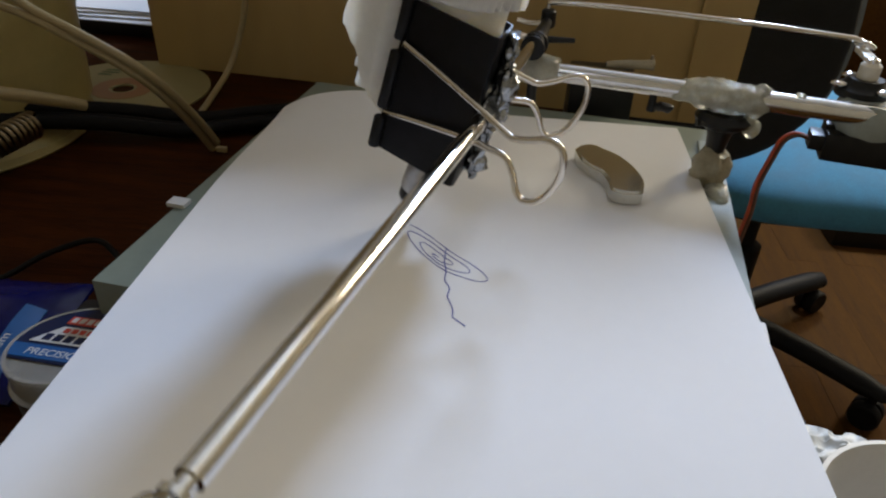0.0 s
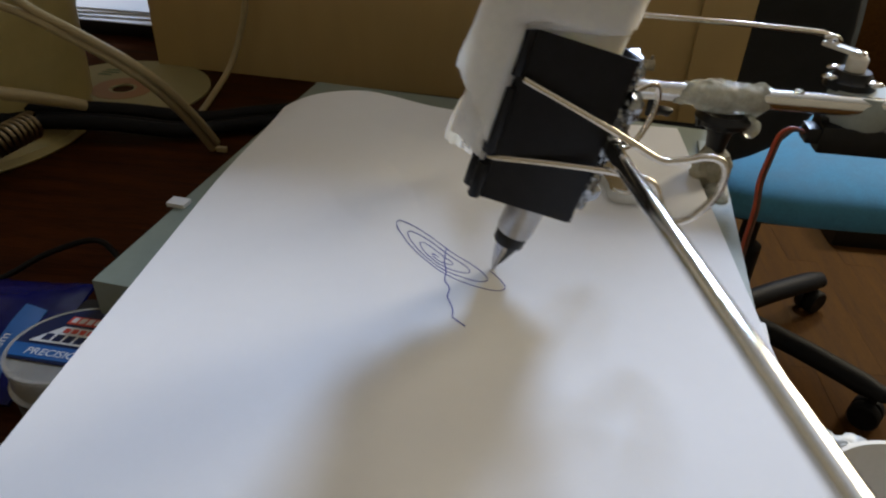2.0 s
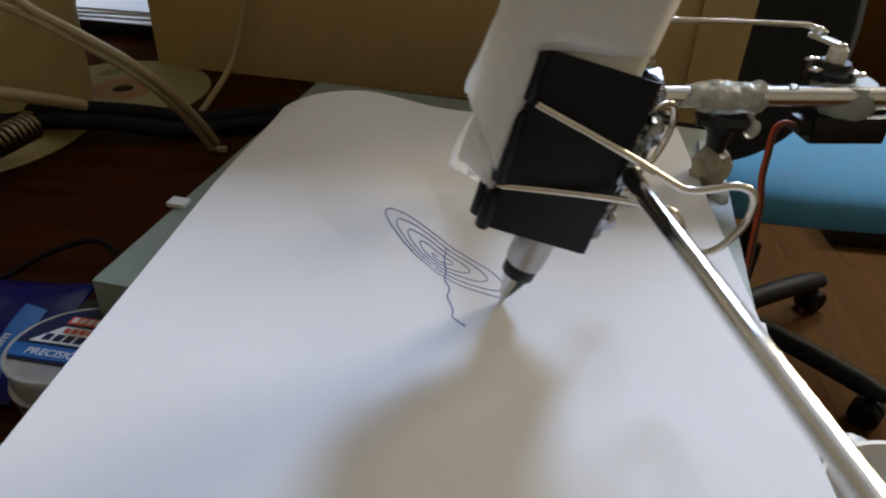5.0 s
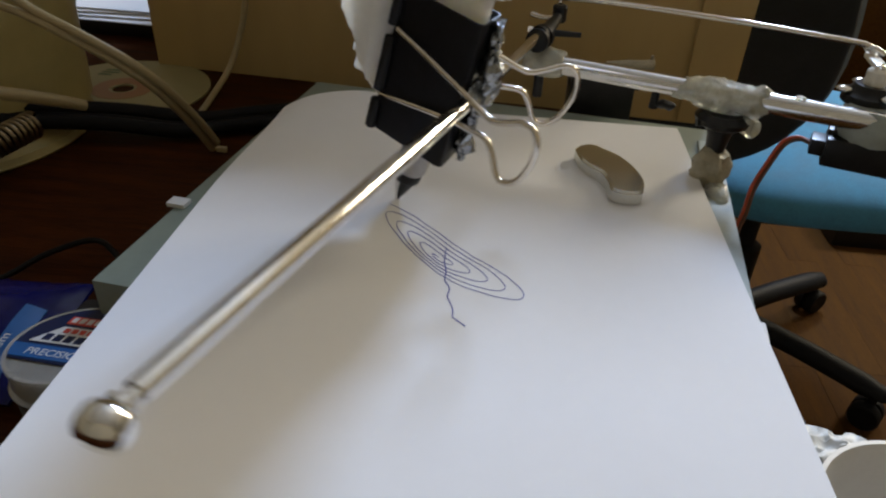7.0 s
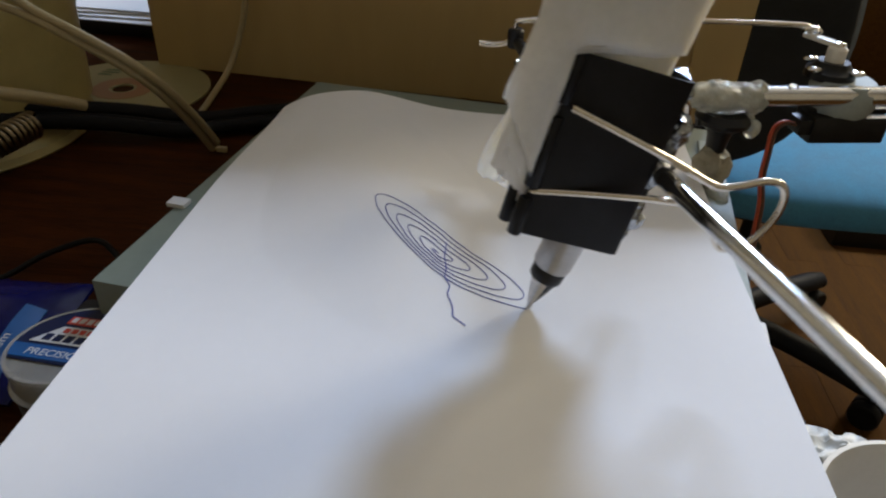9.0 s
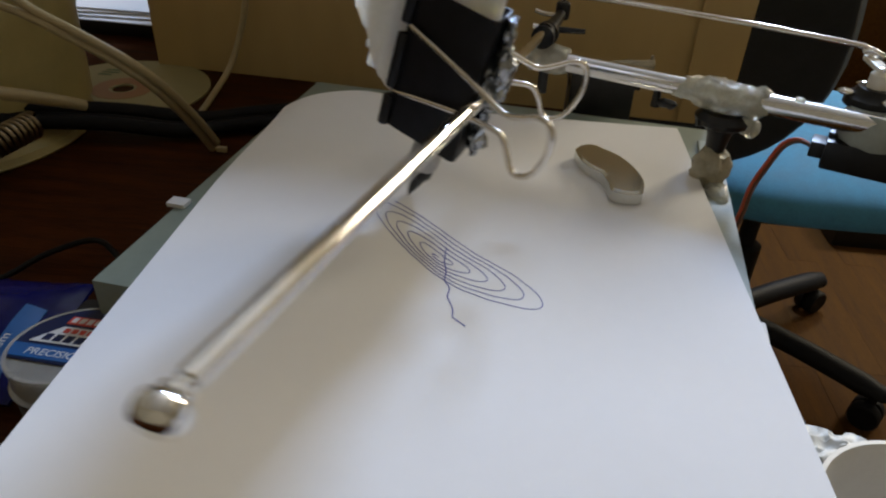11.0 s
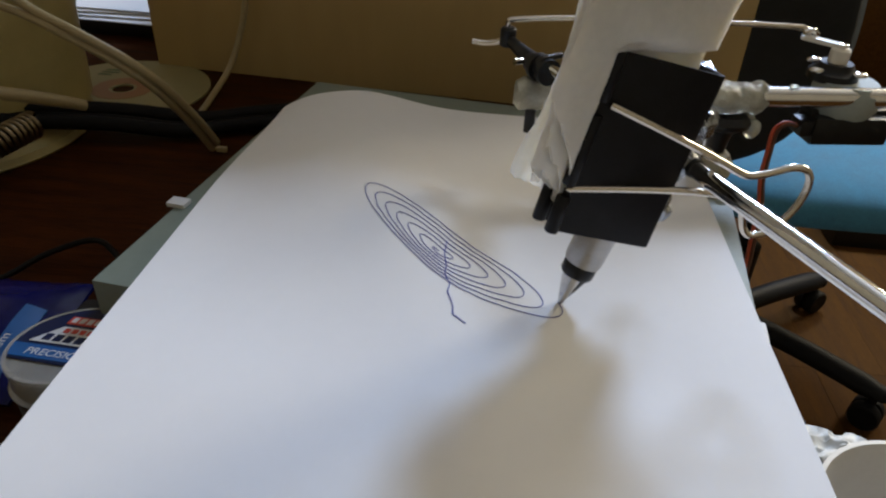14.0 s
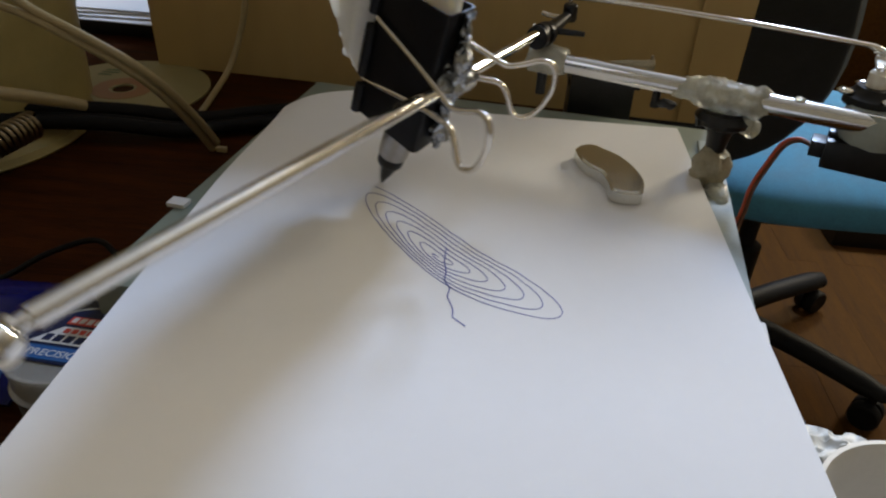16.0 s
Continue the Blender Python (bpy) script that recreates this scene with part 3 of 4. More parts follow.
PEN_TIP = in_clip(PEN_X, PEN_S, -0.0305)

# ---- on the paper ----
def curved_magnet():
    bm = bmesh.new()
    mid = [(-0.0090, 0.0160), (-0.0062, 0.0105), (-0.0024, 0.0046), (0.0021, -0.0022), (0.0046, -0.0115), (0.0042, -0.0215)]
    half = [0.0066, 0.0088, 0.0098, 0.0086, 0.0080, 0.0068]
    path = smooth_path([(x, y, 0) for x, y in mid], 5)
    w = [half[min(5, i // 5)] * (1 - i % 5 / 5) + half[min(5, i // 5 + 1)] * (i % 5 / 5) for i in range(len(path))]
    left, right = [], []
    for i, q in enumerate(path):
        d = (path[min(i + 1, len(path) - 1)] - path[max(i - 1, 0)]).normalized()
        s = Vector((-d.y, d.x, 0))
        left.append(q + s * w[i])
        right.append(q - s * w[i])
    back = (path[0] - path[1]).normalized()
    across = Vector((-back.y, back.x, 0))
    end = [path[0] + w[0] * (across * math.cos(a) + 0.8 * back * math.sin(a)) for a in (0.5, 0.9, 1.3, 1.7, 2.1, 2.6)]
    fore_way = (path[-1] - path[-2]).normalized()
    aside = Vector((-fore_way.y, fore_way.x, 0))
    tail = [path[-1] + w[-1] * (aside * math.cos(a) + 0.5 * fore_way * math.sin(a)) for a in (0.5, 1.1, 1.6, 2.1, 2.6)]
    ring = left + tail + right[::-1] + end
    f = bm.faces.new([bm.verts.new(q) for q in ring])
    up = bmesh.ops.extrude_face_region(bm, geom=[f])
    bmesh.ops.translate(bm, vec=(0, 0, 0.0058), verts=[g for g in up["geom"] if isinstance(g, bmesh.types.BMVert)])
    bmesh.ops.recalc_face_normals(bm, faces=bm.faces)
    rim = [e for e in bm.edges if all(abs(q.co.z - 0.0058) < 1e-6 for q in e.verts)]
    bmesh.ops.bevel(bm, geom=rim, offset=0.0011, segments=3, affect="EDGES")
    return bm


magnet = tagged(obj("magnet", curved_magnet(), STEEL), "curved nickel-plated steel magnet lying on the paper", "magnet")
magnet.location = (0.1695, 0.2335, 0.0004)

# ---- behind the case ----
carton = thing("cardboard_box", "large brown corrugated cardboard box standing on the desk", "box", (0.060, 0.4365, DESK))
carton.rotation_euler = (0, 0, radians(-5.2))
BW, BD, BH = 0.424, 0.16, 0.235
part("front_panel", box((BW, 0.004, BH), (0, 0.0, BH / 2), 0.0008), CARD, carton)
part("back_panel", box((BW, 0.004, BH), (0, BD, BH / 2), 0.0008), CARD, carton)
part("side_panel", box((0.004, BD - 0.0045, BH), (-BW / 2 + 0.002, BD / 2, BH / 2), 0.0008), CARD, carton)
part("side_panel", box((0.004, BD - 0.0045, BH), (BW / 2 - 0.002, BD / 2, BH / 2), 0.0008), CARD, carton)
part("bottom_panel", box((BW - 0.009, BD - 0.0045, 0.004), (0, BD / 2, 0.002), 0.0008), CARD, carton)
part("flap", box((0.032, 0.0035, BH - 0.004), (BW / 2 - 0.016, -0.0042, BH / 2), 0.0008), CARD, carton, "folded cardboard flap")

adapter = thing("black_adapter", "black plastic plug-in adapter with a yellowed tie", "adapter", (0.1725, 0.338, DESK))
part("body", box((0.036, 0.024, 0.0605), (0, 0, 0.03025), 0.003), BLACK, adapter)
part("ridge", box((0.040, 0.018, 0.004), (0.001, 0, 0.054), 0.001), BLACK, adapter)
tie = thing("glue_stick_scrap", "yellowish translucent scrap of hot glue stick on the adapter", "scrap", (0.188, 0.338, DESK + 0.0605))
part("stick", lumpy(tube([(-0.014, 0, 0.0024), (-0.005, 0, 0.003), (0.006, 0, 0.0034), (0.012, 0, 0.004)], [0.0015, 0.0025, 0.0027, 0.0032], 16), 0.0009, 200, 1), GLUEYELLOW, tie)
part("peg", tube([(0.010, 0, 0.003), (0.0105, 0, 0.009)], 0.0009, 10), GLUEYELLOW, tie)

# ---- things on the desk beside the case ----
ped = thing("pedestal", "cream plastic pedestal stand with a round foot", "stand", (-0.212, 0.338, DESK))
part("foot", lathe([(0.082, 0.0), (0.084, 0.002), (0.082, 0.006), (0.072, 0.010), (0.066, 0.014)], 64, at=(-0.010, -0.022, 0)), CREAM, ped)
part("column", lathe([(0.0640, 0.012), (0.0655, 0.05), (0.0662, 0.066), (0.0672, 0.070), (0.0668, 0.074), (0.0690, 0.095), (0.0690, 0.15), (0.064, 0.155)], 64), CREAM, ped)

disc = thing("compact_disc", "cream printed compact disc with an orange centre ring", "compact disc", (-0.1524, 0.3985, DESK))


def annulus(r0, r1, z0, z1, n=64):
    bm = bmesh.new()
    rings = [[bm.verts.new((r * math.cos(2 * math.pi * i / n), r * math.sin(2 * math.pi * i / n), z)) for i in range(n)] for r, z in ((r0, z0), (r1, z0), (r1, z1), (r0, z1))]
    for a, b in zip(rings, rings[1:] + rings[:1]):
        for i in range(n):
            bm.faces.new((a[i], a[(i + 1) % n], b[(i + 1) % n], b[i]))
    bmesh.ops.recalc_face_normals(bm, faces=bm.faces)
    return bm


part("disc", annulus(0.0075, 0.060, 0.0002, 0.0014), CDFACE, disc)
part("centre_print", annulus(0.0095, 0.021, 0.0014, 0.0016), CDRING, disc, "orange-brown printed ring")
for k in range(3):
    part("print_bar", box((0.016 - 0.003 * k, 0.0022, 0.0002), (-0.022 - 0.002 * k, 0.034 - 0.005 * k, 0.0016)), CDTEXT, disc)

papers = thing("paper_pile", "pile of white papers on a dark folder", "paper", (-0.250, 0.597, DESK))
part("folder", box((0.22, 0.16, 0.012), (0, 0, 0.006), 0.002), BLACK, papers, "dark folder")
for k in range(4):
    sh = part("sheet", box((0.21, 0.15, 0.0008), (0.002 * (k % 3), 0.005 * k - 0.006, 0.0128 + 0.0018 * k)), PAPER, papers)
    sh.rotation_euler = (0, 0, radians((k * 7 % 5 - 2) * 2.0))


def cord(name, label, points, radius, material, category="cable"):
    ob = obj(name, tube(smooth_path(points, 7), radius, 12), material)
    return tagged(ob, label, category, group="cables on the desk")


cord("signal_cable", "thick beige cable looping over the desk", [(-0.165, 0.268, 0.064), (-0.125, 0.262, 0.0590), (-0.1009, 0.2560, 0.0497), (-0.0799, 0.2475, 0.0451), (-0.0639, 0.2500, 0.0353), (-0.0567, 0.2560, 0.0266), (-0.0522, 0.2640, 0.0168), (-0.0500, 0.2760, 0.0036), (-0.0495, 0.2880, -0.0091), (-0.0491, 0.3020, -0.0250), (-0.0497, 0.3140, -0.0383)], 0.0022, BEIGE)
cord("signal_cable", "thick beige cable looping over the desk", [(-0.165, 0.268, 0.054), (-0.125, 0.262, 0.0500), (-0.1040, 0.2560, 0.0466), (-0.0829, 0.2475, 0.0421), (-0.0668, 0.2500, 0.0322), (-0.0596, 0.2560, 0.0233), (-0.0552, 0.2640, 0.0134), (-0.0531, 0.2760, -0.0001), (-0.0527, 0.2880, -0.0129), (-0.0524, 0.3020, -0.0292), (-0.0531, 0.3140, -0.0427)], 0.0021, BEIGE)
plug = thing("cable_plug", "small white plug on the end of a beige cable", "plug", (-0.0470, 0.3165, DESK))
part("shell", box((0.0065, 0.0034, 0.0030), (-0.001, -0.001, 0.0016), 0.0009), BEIGE, plug)
flat_path = smooth_path([(-0.200, 0.262, 0.006), (-0.170, 0.266, 0.003), (-0.1466, 0.2734, 0.0), (-0.1293, 0.2923, -0.010), (-0.1210, 0.3040, -0.0170)], 7)
tagged(obj("flat_cable", tube(flat_path, [0.0036 - 0.0008 * max(0.0, (k - 20) / 15) for k in range(len(flat_path))], 12), BEIGE), "beige cable end resting across the desk", "cable")
cord("thin_cable", "thin beige cable hanging against the cardboard box", [(-0.056, 0.436, 0.100), (-0.062, 0.436, 0.050), (-0.0675, 0.433, 0.0154), (-0.0733, 0.430, -0.0085), (-0.0800, 0.420, -0.0300), (-0.0830, 0.395, -0.0400), (-0.0815, 0.370, -0.0425), (-0.080, 0.355, -0.0428)], 0.0022, BEIGE)
for k, off in enumerate(((0, 0, 0), (0.004, 0.009, 0.004), (-0.002, -0.007, 0.0015))):
    cord("power_cable", "black rubber power cable lying on the desk", [(x + off[0], y + off[1], z + off[2]) for x, y, z in ((-0.26, 0.270, -0.020), (-0.195, 0.283, -0.022), (-0.152, 0.304, -0.028), (-0.118, 0.322, -0.034), (-0.0728, 0.3320, -0.0395), (-0.0433, 0.3480, -0.0395), (0.0, 0.366, -0.0395))], 0.0045, RUBBER)
relief = thing("spring_relief", "black cable end wound with a brass spring", "cable", (0, 0, 0))
core = [(-0.178, 0.226, -0.0355), (-0.155, 0.243, -0.026), (-0.1430, 0.2580, -0.0205), (-0.1375, 0.2800, -0.0195)]
core_path = smooth_path(core, 8)
part("core", tube(core_path, 0.0058, 16), RUBBER, relief)
coil = []
for k in range(22 * 16):
    f = k / (22 * 16) * (len(core_path) - 1.01)
    i = int(f)
    q = core_path[i].lerp(core_path[i + 1], f - i)
    d = (core_path[i + 1] - core_path[i]).normalized()
    s1 = d.orthogonal().normalized()
    s2 = d.cross(s1)
    ang = k / 16 * 2 * math.pi
    coil.append(q + 0.0068 * (math.cos(ang) * s1 + math.sin(ang) * s2))
part("spring", tube(coil, 0.0012, 8), BRASS, relief, "brass coil spring")
cord("thin_black_cord", "thin black cord on the desk", [(-0.135, 0.140, DESK + 0.0024), (-0.096, 0.166, DESK + 0.003), (-0.078, 0.186, DESK + 0.008), (-0.062, 0.197, DESK + 0.010), (-0.051, 0.194, DESK + 0.006), (-0.038, 0.180, DESK + 0.003)], 0.0014, RUBBER)

packet = thing("foil_packet", "glossy navy blue foil sachet with light blue stripe", "packet", (-0.0690, 0.1315, DESK + 0.006))
packet.rotation_euler = (radians(10), radians(-6), radians(-4))


def pillow(w, h, t, seed):
    def place(u, v):
        e = (1 - abs(2 * u - 1) ** 3) * (1 - abs(2 * v - 1) ** 3)
        return ((u - 0.5) * w, (v - 0.5) * h, 0.002 + t * e + 0.0012 * noise.noise((u * 5, v * 5, seed)))
    return place


part("sachet", grid_sheet(24, 24, pillow(0.060, 0.058, 0.010, 2), 0.0012), NAVY, packet)


def on_packet(u0, u1, v0, v1, lift=0.0011):
    base = pillow(0.060, 0.058, 0.010, 2)
    return grid_sheet(10, 4, lambda u, v: Vector(base(u0 + (u1 - u0) * u, v0 + (v1 - v0) * v)) + Vector((0, 0, lift)), 0.0002)


part("stripe", on_packet(0.78, 0.90, 0.02, 0.66), SKYBLUE, packet, "light blue printed stripe")


def writing(text, size, material, parent, m, name="lettering"):
    cu = bpy.data.curves.new("text", "FONT")
    cu.body, cu.size, cu.extrude, cu.align_x = text, size, 0.00005, "CENTER"
    tmp = bpy.data.objects.new("text", cu)
    scene.collection.objects.link(tmp)
    dep = bpy.context.evaluated_depsgraph_get()
    me = bpy.data.meshes.new_from_object(tmp.evaluated_get(dep))
    bpy.data.objects.remove(tmp)
    me.materials.clear()
    me.materials.append(material)
    me.transform(m)
    ob = new(name, me)
    ob.parent = parent
    return ob


tub = thing("glue_tub", "round clear plastic glue pack with a blue printed label", "glue pack", (-0.0175, 0.1105, DESK + 0.0015))
TUB_R = 0.0215
tub.rotation_euler = (radians(-4), radians(-3), radians(-6))
part("dish", lathe([(TUB_R * 0.90, 0.002), (TUB_R * 1.0, 0.003), (TUB_R * 1.02, 0.014), (TUB_R * 1.06, 0.0150), (TUB_R * 1.0, 0.0160), (TUB_R, 0.0240), (TUB_R * 0.97, 0.0248)], 56), CLEAR, tub, "clear plastic dish")
part("rim", annulus(TUB_R * 0.96, TUB_R * 1.03, 0.0242, 0.0254), CLEAR, tub)


def label_band(y0, y1, z0, z1, n=24):
    """A band of a round label between two lines across it."""
    bm = bmesh.new()
    rad = TUB_R * 0.95
    lo, hi = [], []
    for z in (z0, z1):
        a = [bm.verts.new((math.sqrt(max(0, rad * rad - y * y)) * k, y, z)) for y in [y0 + (y1 - y0) * i / n for i in range(n + 1)] for k in (-1, 1)]
        (lo if z == z0 else hi).extend(a)
    for i in range(n):
        bm.faces.new((hi[2 * i], hi[2 * i + 1], hi[2 * i + 3], hi[2 * i + 2]))
        bm.faces.new((lo[2 * i], lo[2 * i + 2], lo[2 * i + 3], lo[2 * i + 1]))
        for s in (0, 1):
            bm.faces.new((lo[2 * i + s], lo[2 * i + 2 + s], hi[2 * i + 2 + s], hi[2 * i + s]))
    bm.faces.new((lo[0], lo[1], hi[1], hi[0]))
    bm.faces.new((lo[2 * n], hi[2 * n], hi[2 * n + 1], lo[2 * n + 1]))
    bmesh.ops.recalc_face_normals(bm, faces=bm.faces)
    return bm


tub.scale = (0.97, 0.97, 1.0)
LZ = 0.0250
lab = part("label", label_band(-0.0115, 0.0213, LZ, LZ + 0.0004), LABELNAVY, tub, "navy blue printed label")
part("band", label_band(-0.0105, -0.0035, LZ + 0.0004, LZ + 0.0007), SKYBLUE, lab, "light blue band")
part("logo_bar", box((0.0235, 0.0046, 0.0003), (0.002, 0.0118, LZ + 0.0006), 0.0001), LABELRED, lab, "red logo bar")
for k in range(7):
    part("logo_mark", box((0.0021, 0.0030, 0.0002), (-0.0075 + 0.0031 * k, 0.0118, LZ + 0.0008)), LABELWHITE, lab)


def wedge(w0, w1, y0, y1, z):
    bm = bmesh.new()
    lo = [bm.verts.new(q) for q in ((-w0 / 2, y0, z), (w0 / 2, y0, z), (w1 / 2, y1, z), (-w1 / 2, y1, z))]
    hi = [bm.verts.new(q.co + Vector((0, 0, 0.0002))) for q in lo]
    bm.faces.new(hi)
    bm.faces.new(lo[::-1])
    for i in range(4):
        bm.faces.new((lo[i], lo[(i + 1) % 4], hi[(i + 1) % 4], hi[i]))
    return bm


part("logo_shape", wedge(0.032, 0.018, -0.0018, 0.0078, LZ + 0.0005), LABELWHITE, lab, "white logo panel")
for k in range(5):
    part("logo_mark", box((0.0021, 0.0024, 0.0002), (-0.0062 + 0.0031 * k, 0.0055, LZ + 0.0008)), LABELRED, lab)
for k in range(6):
    part("logo_mark", box((0.0030, 0.0036, 0.0002), (-0.0105 + 0.0042 * k, 0.0010, LZ + 0.0008)), LABELNAVY, lab)
writing("PRECISION", 0.0048, LABELWHITE, lab, pose(-0.001, -0.0088, LZ + 0.0008))
writing("krem", 0.0055, LABELWHITE, packet, pose(0.0215, -0.012, 0.0122, 0, 0, 86))
# low black block filling the dark spot between packet and case
dark_block = thing("dark_round_block", "low black round block beside the case", "bottle", (-0.0345, 0.1415, DESK))
part("body", lathe([(0.0105, 0.0), (0.0115, 0.001), (0.0115, 0.012), (0.0095, 0.014)], 32), BLACK, dark_block)

# ---- swivel chair beyond the desk ----
chair = thing("office_chair", "black and blue fabric swivel office chair on castors", "chair", (0.585, 1.09, FLOOR))


def cushion(w, d, h, at, power=4.0, n=28, edge=0.55):
    bm = bmesh.new()
    bmesh.ops.create_uvsphere(bm, u_segments=n * 2, v_segments=n, radius=1)
    for q in bm.verts:
        x, y, z = q.co
        r = (abs(x) ** power + abs(y) ** power) ** (1 / power)
        k = math.hypot(x, y) / r if r > 1e-6 else 1
        q.co = Vector((x * k * w / 2, y * k * d / 2, math.copysign(abs(z) ** edge, z) * h / 2))
    bmesh.ops.translate(bm, vec=at, verts=bm.verts)
    return bm


part("seat", cushion(0.50, 0.50, 0.12, (0.03, 0.01, 0.445), 3.2, 28, 0.8), BLUEFABRIC, chair, "blue fabric seat cushion")
part("seat_pan", cushion(0.34, 0.34, 0.06, (0.03, 0.01, 0.395)), CHAIRBLACK, chair)
back = cushion(0.40, 0.47, 0.07, (0, 0, 0), 2.5)
bmesh.ops.transform(back, matrix=pose(-0.243, -0.185, 0.728, 86, -9, -8), verts=back.verts)
part("backrest", back, BLACKFABRIC, chair, "black fabric backrest")
shell = cushion(0.420, 0.490, 0.035, (0, 0, 0), 2.5)
bmesh.ops.transform(shell, matrix=pose(-0.235, -0.158, 0.728, 86, -9, -8), verts=shell.verts)
part("back_shell", shell, GREYTRIM, chair, "grey plastic backrest shell")
part("back_support", tube(smooth_path([(-0.05, -0.02, 0.405), (-0.15, -0.10, 0.42), (-0.205, -0.120, 0.50), (-0.210, -0.130, 0.66)]), 0.016, 12), CHAIRBLACK, chair)
part("gas_column", lathe([(0.03, 0.09), (0.03, 0.25), (0.016, 0.252), (0.016, 0.41)], 24), CHAIRBLACK, chair)
part("hub", lathe([(0.045, 0.06), (0.05, 0.075), (0.045, 0.12), (0.03, 0.13)], 24), CHAIRBLACK, chair)
for k in range(5):
    ang = radians(-38.0 + 72 * k)
    c, s = math.cos(ang), math.sin(ang)
    part("base_leg", tube(smooth_path([(0.03 * c, 0.03 * s, 0.094), (0.16 * c, 0.16 * s, 0.090), (0.285 * c, 0.285 * s, 0.078), (0.300 * c, 0.300 * s, 0.070)]), [0.021] * 12 + [0.018] * 6 + [0.015], 14, 0.8), CHAIRBLACK, chair, "black plastic star base leg")
    castor = part("castor", join(lathe([(0.024, -0.022), (0.027, -0.018), (0.027, -0.004), (0.020, -0.003)], 24, axis=(-s, c, 0), at=(0.29 * c, 0.29 * s, 0.027)), lathe([(0.020, 0.003), (0.027, 0.004), (0.027, 0.018), (0.024, 0.022)], 24, axis=(-s, c, 0), at=(0.29 * c, 0.29 * s, 0.027))), CHAIRBLACK, chair, "black twin-wheel castor")
    part("stem", lathe([(0.008, 0.03), (0.008, 0.075)], 12, at=(0.29 * c, 0.29 * s, 0)), CHAIRBLACK, castor)

# ---- waste bin with a thin bag ----
bin_at = (0.585, 0.425, FLOOR)
wbin = thing("waste_bin", "off-white plastic waste bin", "waste bin", bin_at)
BIN_H = 0.34
part("tub", lathe([(0.09, 0.0), (0.092, 0.004), (0.108, BIN_H - 0.01), (0.112, BIN_H - 0.004), (0.111, BIN_H), (0.106, BIN_H), (0.103, BIN_H - 0.012), (0.087, 0.01)], 64), BIN, wbin)
bag = thing("plastic_bag", "crinkled thin white plastic bag", "plastic bag", (0.550, 0.575, FLOOR))
part("bag", lumpy(blob((0.01, 0, 0.15), (0.092, 0.055, 0.150), 0.016, 14, 3, 5), 0.010, 55, 8), BAG, bag)

small_box = thing("dark_crate", "small dark crate on the parquet floor", "crate", (1.06, 1.60, FLOOR))
part("body", box((0.17, 0.13, 0.06), (0, 0, 0.03), 0.006), BLACK, small_box)
part("top_strip", box((0.14, 0.03, 0.006), (0, -0.03, 0.063), 0.002), CARD, small_box)

# ---- parquet strips ----
strip = box((0.0679, 0.3998, 0.012), bevel=0.0001, seg=1)
strip_mesh = obj("parquet_strip", strip, PARQUET, False)
first = True
count = 0
rest = []
for i in range(44):
    for j in range(8):
        x, y = 0.20 + 0.068 * i, -0.35 + 0.40 * j + (0.2 if i % 2 else 0)
        if x > X1 - 0.05 or y > Y1 - 0.2:
            continue
        if 0.25 < x < 1.9 and 0.3 < y < 2.6 and count < 300:
            ob = strip_mesh if first else new("parquet_strip", strip_mesh.data)
            first = False
            ob.parent = floor
            ob.location = (x - MX, y - MY, 0.056 + 0.0004 * math.sin(i * 3.1 + j * 1.7))
            count += 1
        else:
            rest.append(box((0.0678, 0.3996, 0.012), (x - MX, y - MY, 0.056)))
rest_ob = part("parquet_field", join(*rest), PARQUET, floor)
rest_ob["kind"] = "stuff"

# ---- movement: seconds, the upper arm's angle, the forearm's angle ----
ROWS = [(0, 168.16, -100.92), (0.5, 175.75, -95.17), (1, 184.06, -82.41), (1.5, 185.41, -74.01), (2, 178.22, -76.11), (2.5, 167.65, -88.14), (3, 163.46, -99.76), (3.5, 165.71, -104.92), (4, 174.25, -99.37), (4.2, 178.41, -93.86), (4.5, 184.20, -85.66), (5, 190.81, -74.81), (5.5, 187.09, -71.29), (6, 174.12, -78.82), (6.3, 166.72, -88.15), (6.5, 163.12, -94.62), (7, 160.32, -106.30), (7.5, 165.01, -109.81), (8, 176.83, -98.17), (8.5, 186.92, -82.75), (9, 191.42, -69.43), (9.2, 190.71, -66.87), (9.5, 187.50, -65.22), (10, 173.74, -71.61), (10.5, 159.61, -88.41), (11, 156.16, -105.09), (11.3, 158.56, -110.83), (11.5, 160.43, -112.60), (12, 167.61, -110.80), (12.5, 180.93, -95.35), (13, 190.98, -79.32), (13.5, 193.59, -67.35), (14, 189.68, -62.94), (14.5, 178.45, -70.20), (15, 163.38, -87.77), (15.5, 157.30, -102.23), (16, 157.37, -114.37)]


def spline(ts, vs):
    """A natural cubic spline."""
    n = len(ts)
    a, r = np.eye(n), np.zeros(n)
    h = np.diff(ts)
    for i in range(1, n - 1):
        a[i, i - 1:i + 2] = h[i - 1], 2 * (h[i - 1] + h[i]), h[i]
        r[i] = 6 * ((vs[i + 1] - vs[i]) / h[i] - (vs[i] - vs[i - 1]) / h[i - 1])
    m = np.linalg.solve(a, r)

    def value(t):
        i = min(max(int(np.searchsorted(ts, t)) - 1, 0), n - 2)
        p, q = (ts[i + 1] - t), (t - ts[i])
        return float(m[i] * p ** 3 / (6 * h[i]) + m[i + 1] * q ** 3 / (6 * h[i]) + (vs[i] / h[i] - m[i] * h[i] / 6) * p + (vs[i + 1] / h[i] - m[i + 1] * h[i] / 6) * q)
    return value


_ts = np.array([row[0] for row in ROWS], float)
upper_angle = spline(_ts, np.array([row[1] for row in ROWS]))
fore_angle = spline(_ts, np.array([row[2] for row in ROWS]))


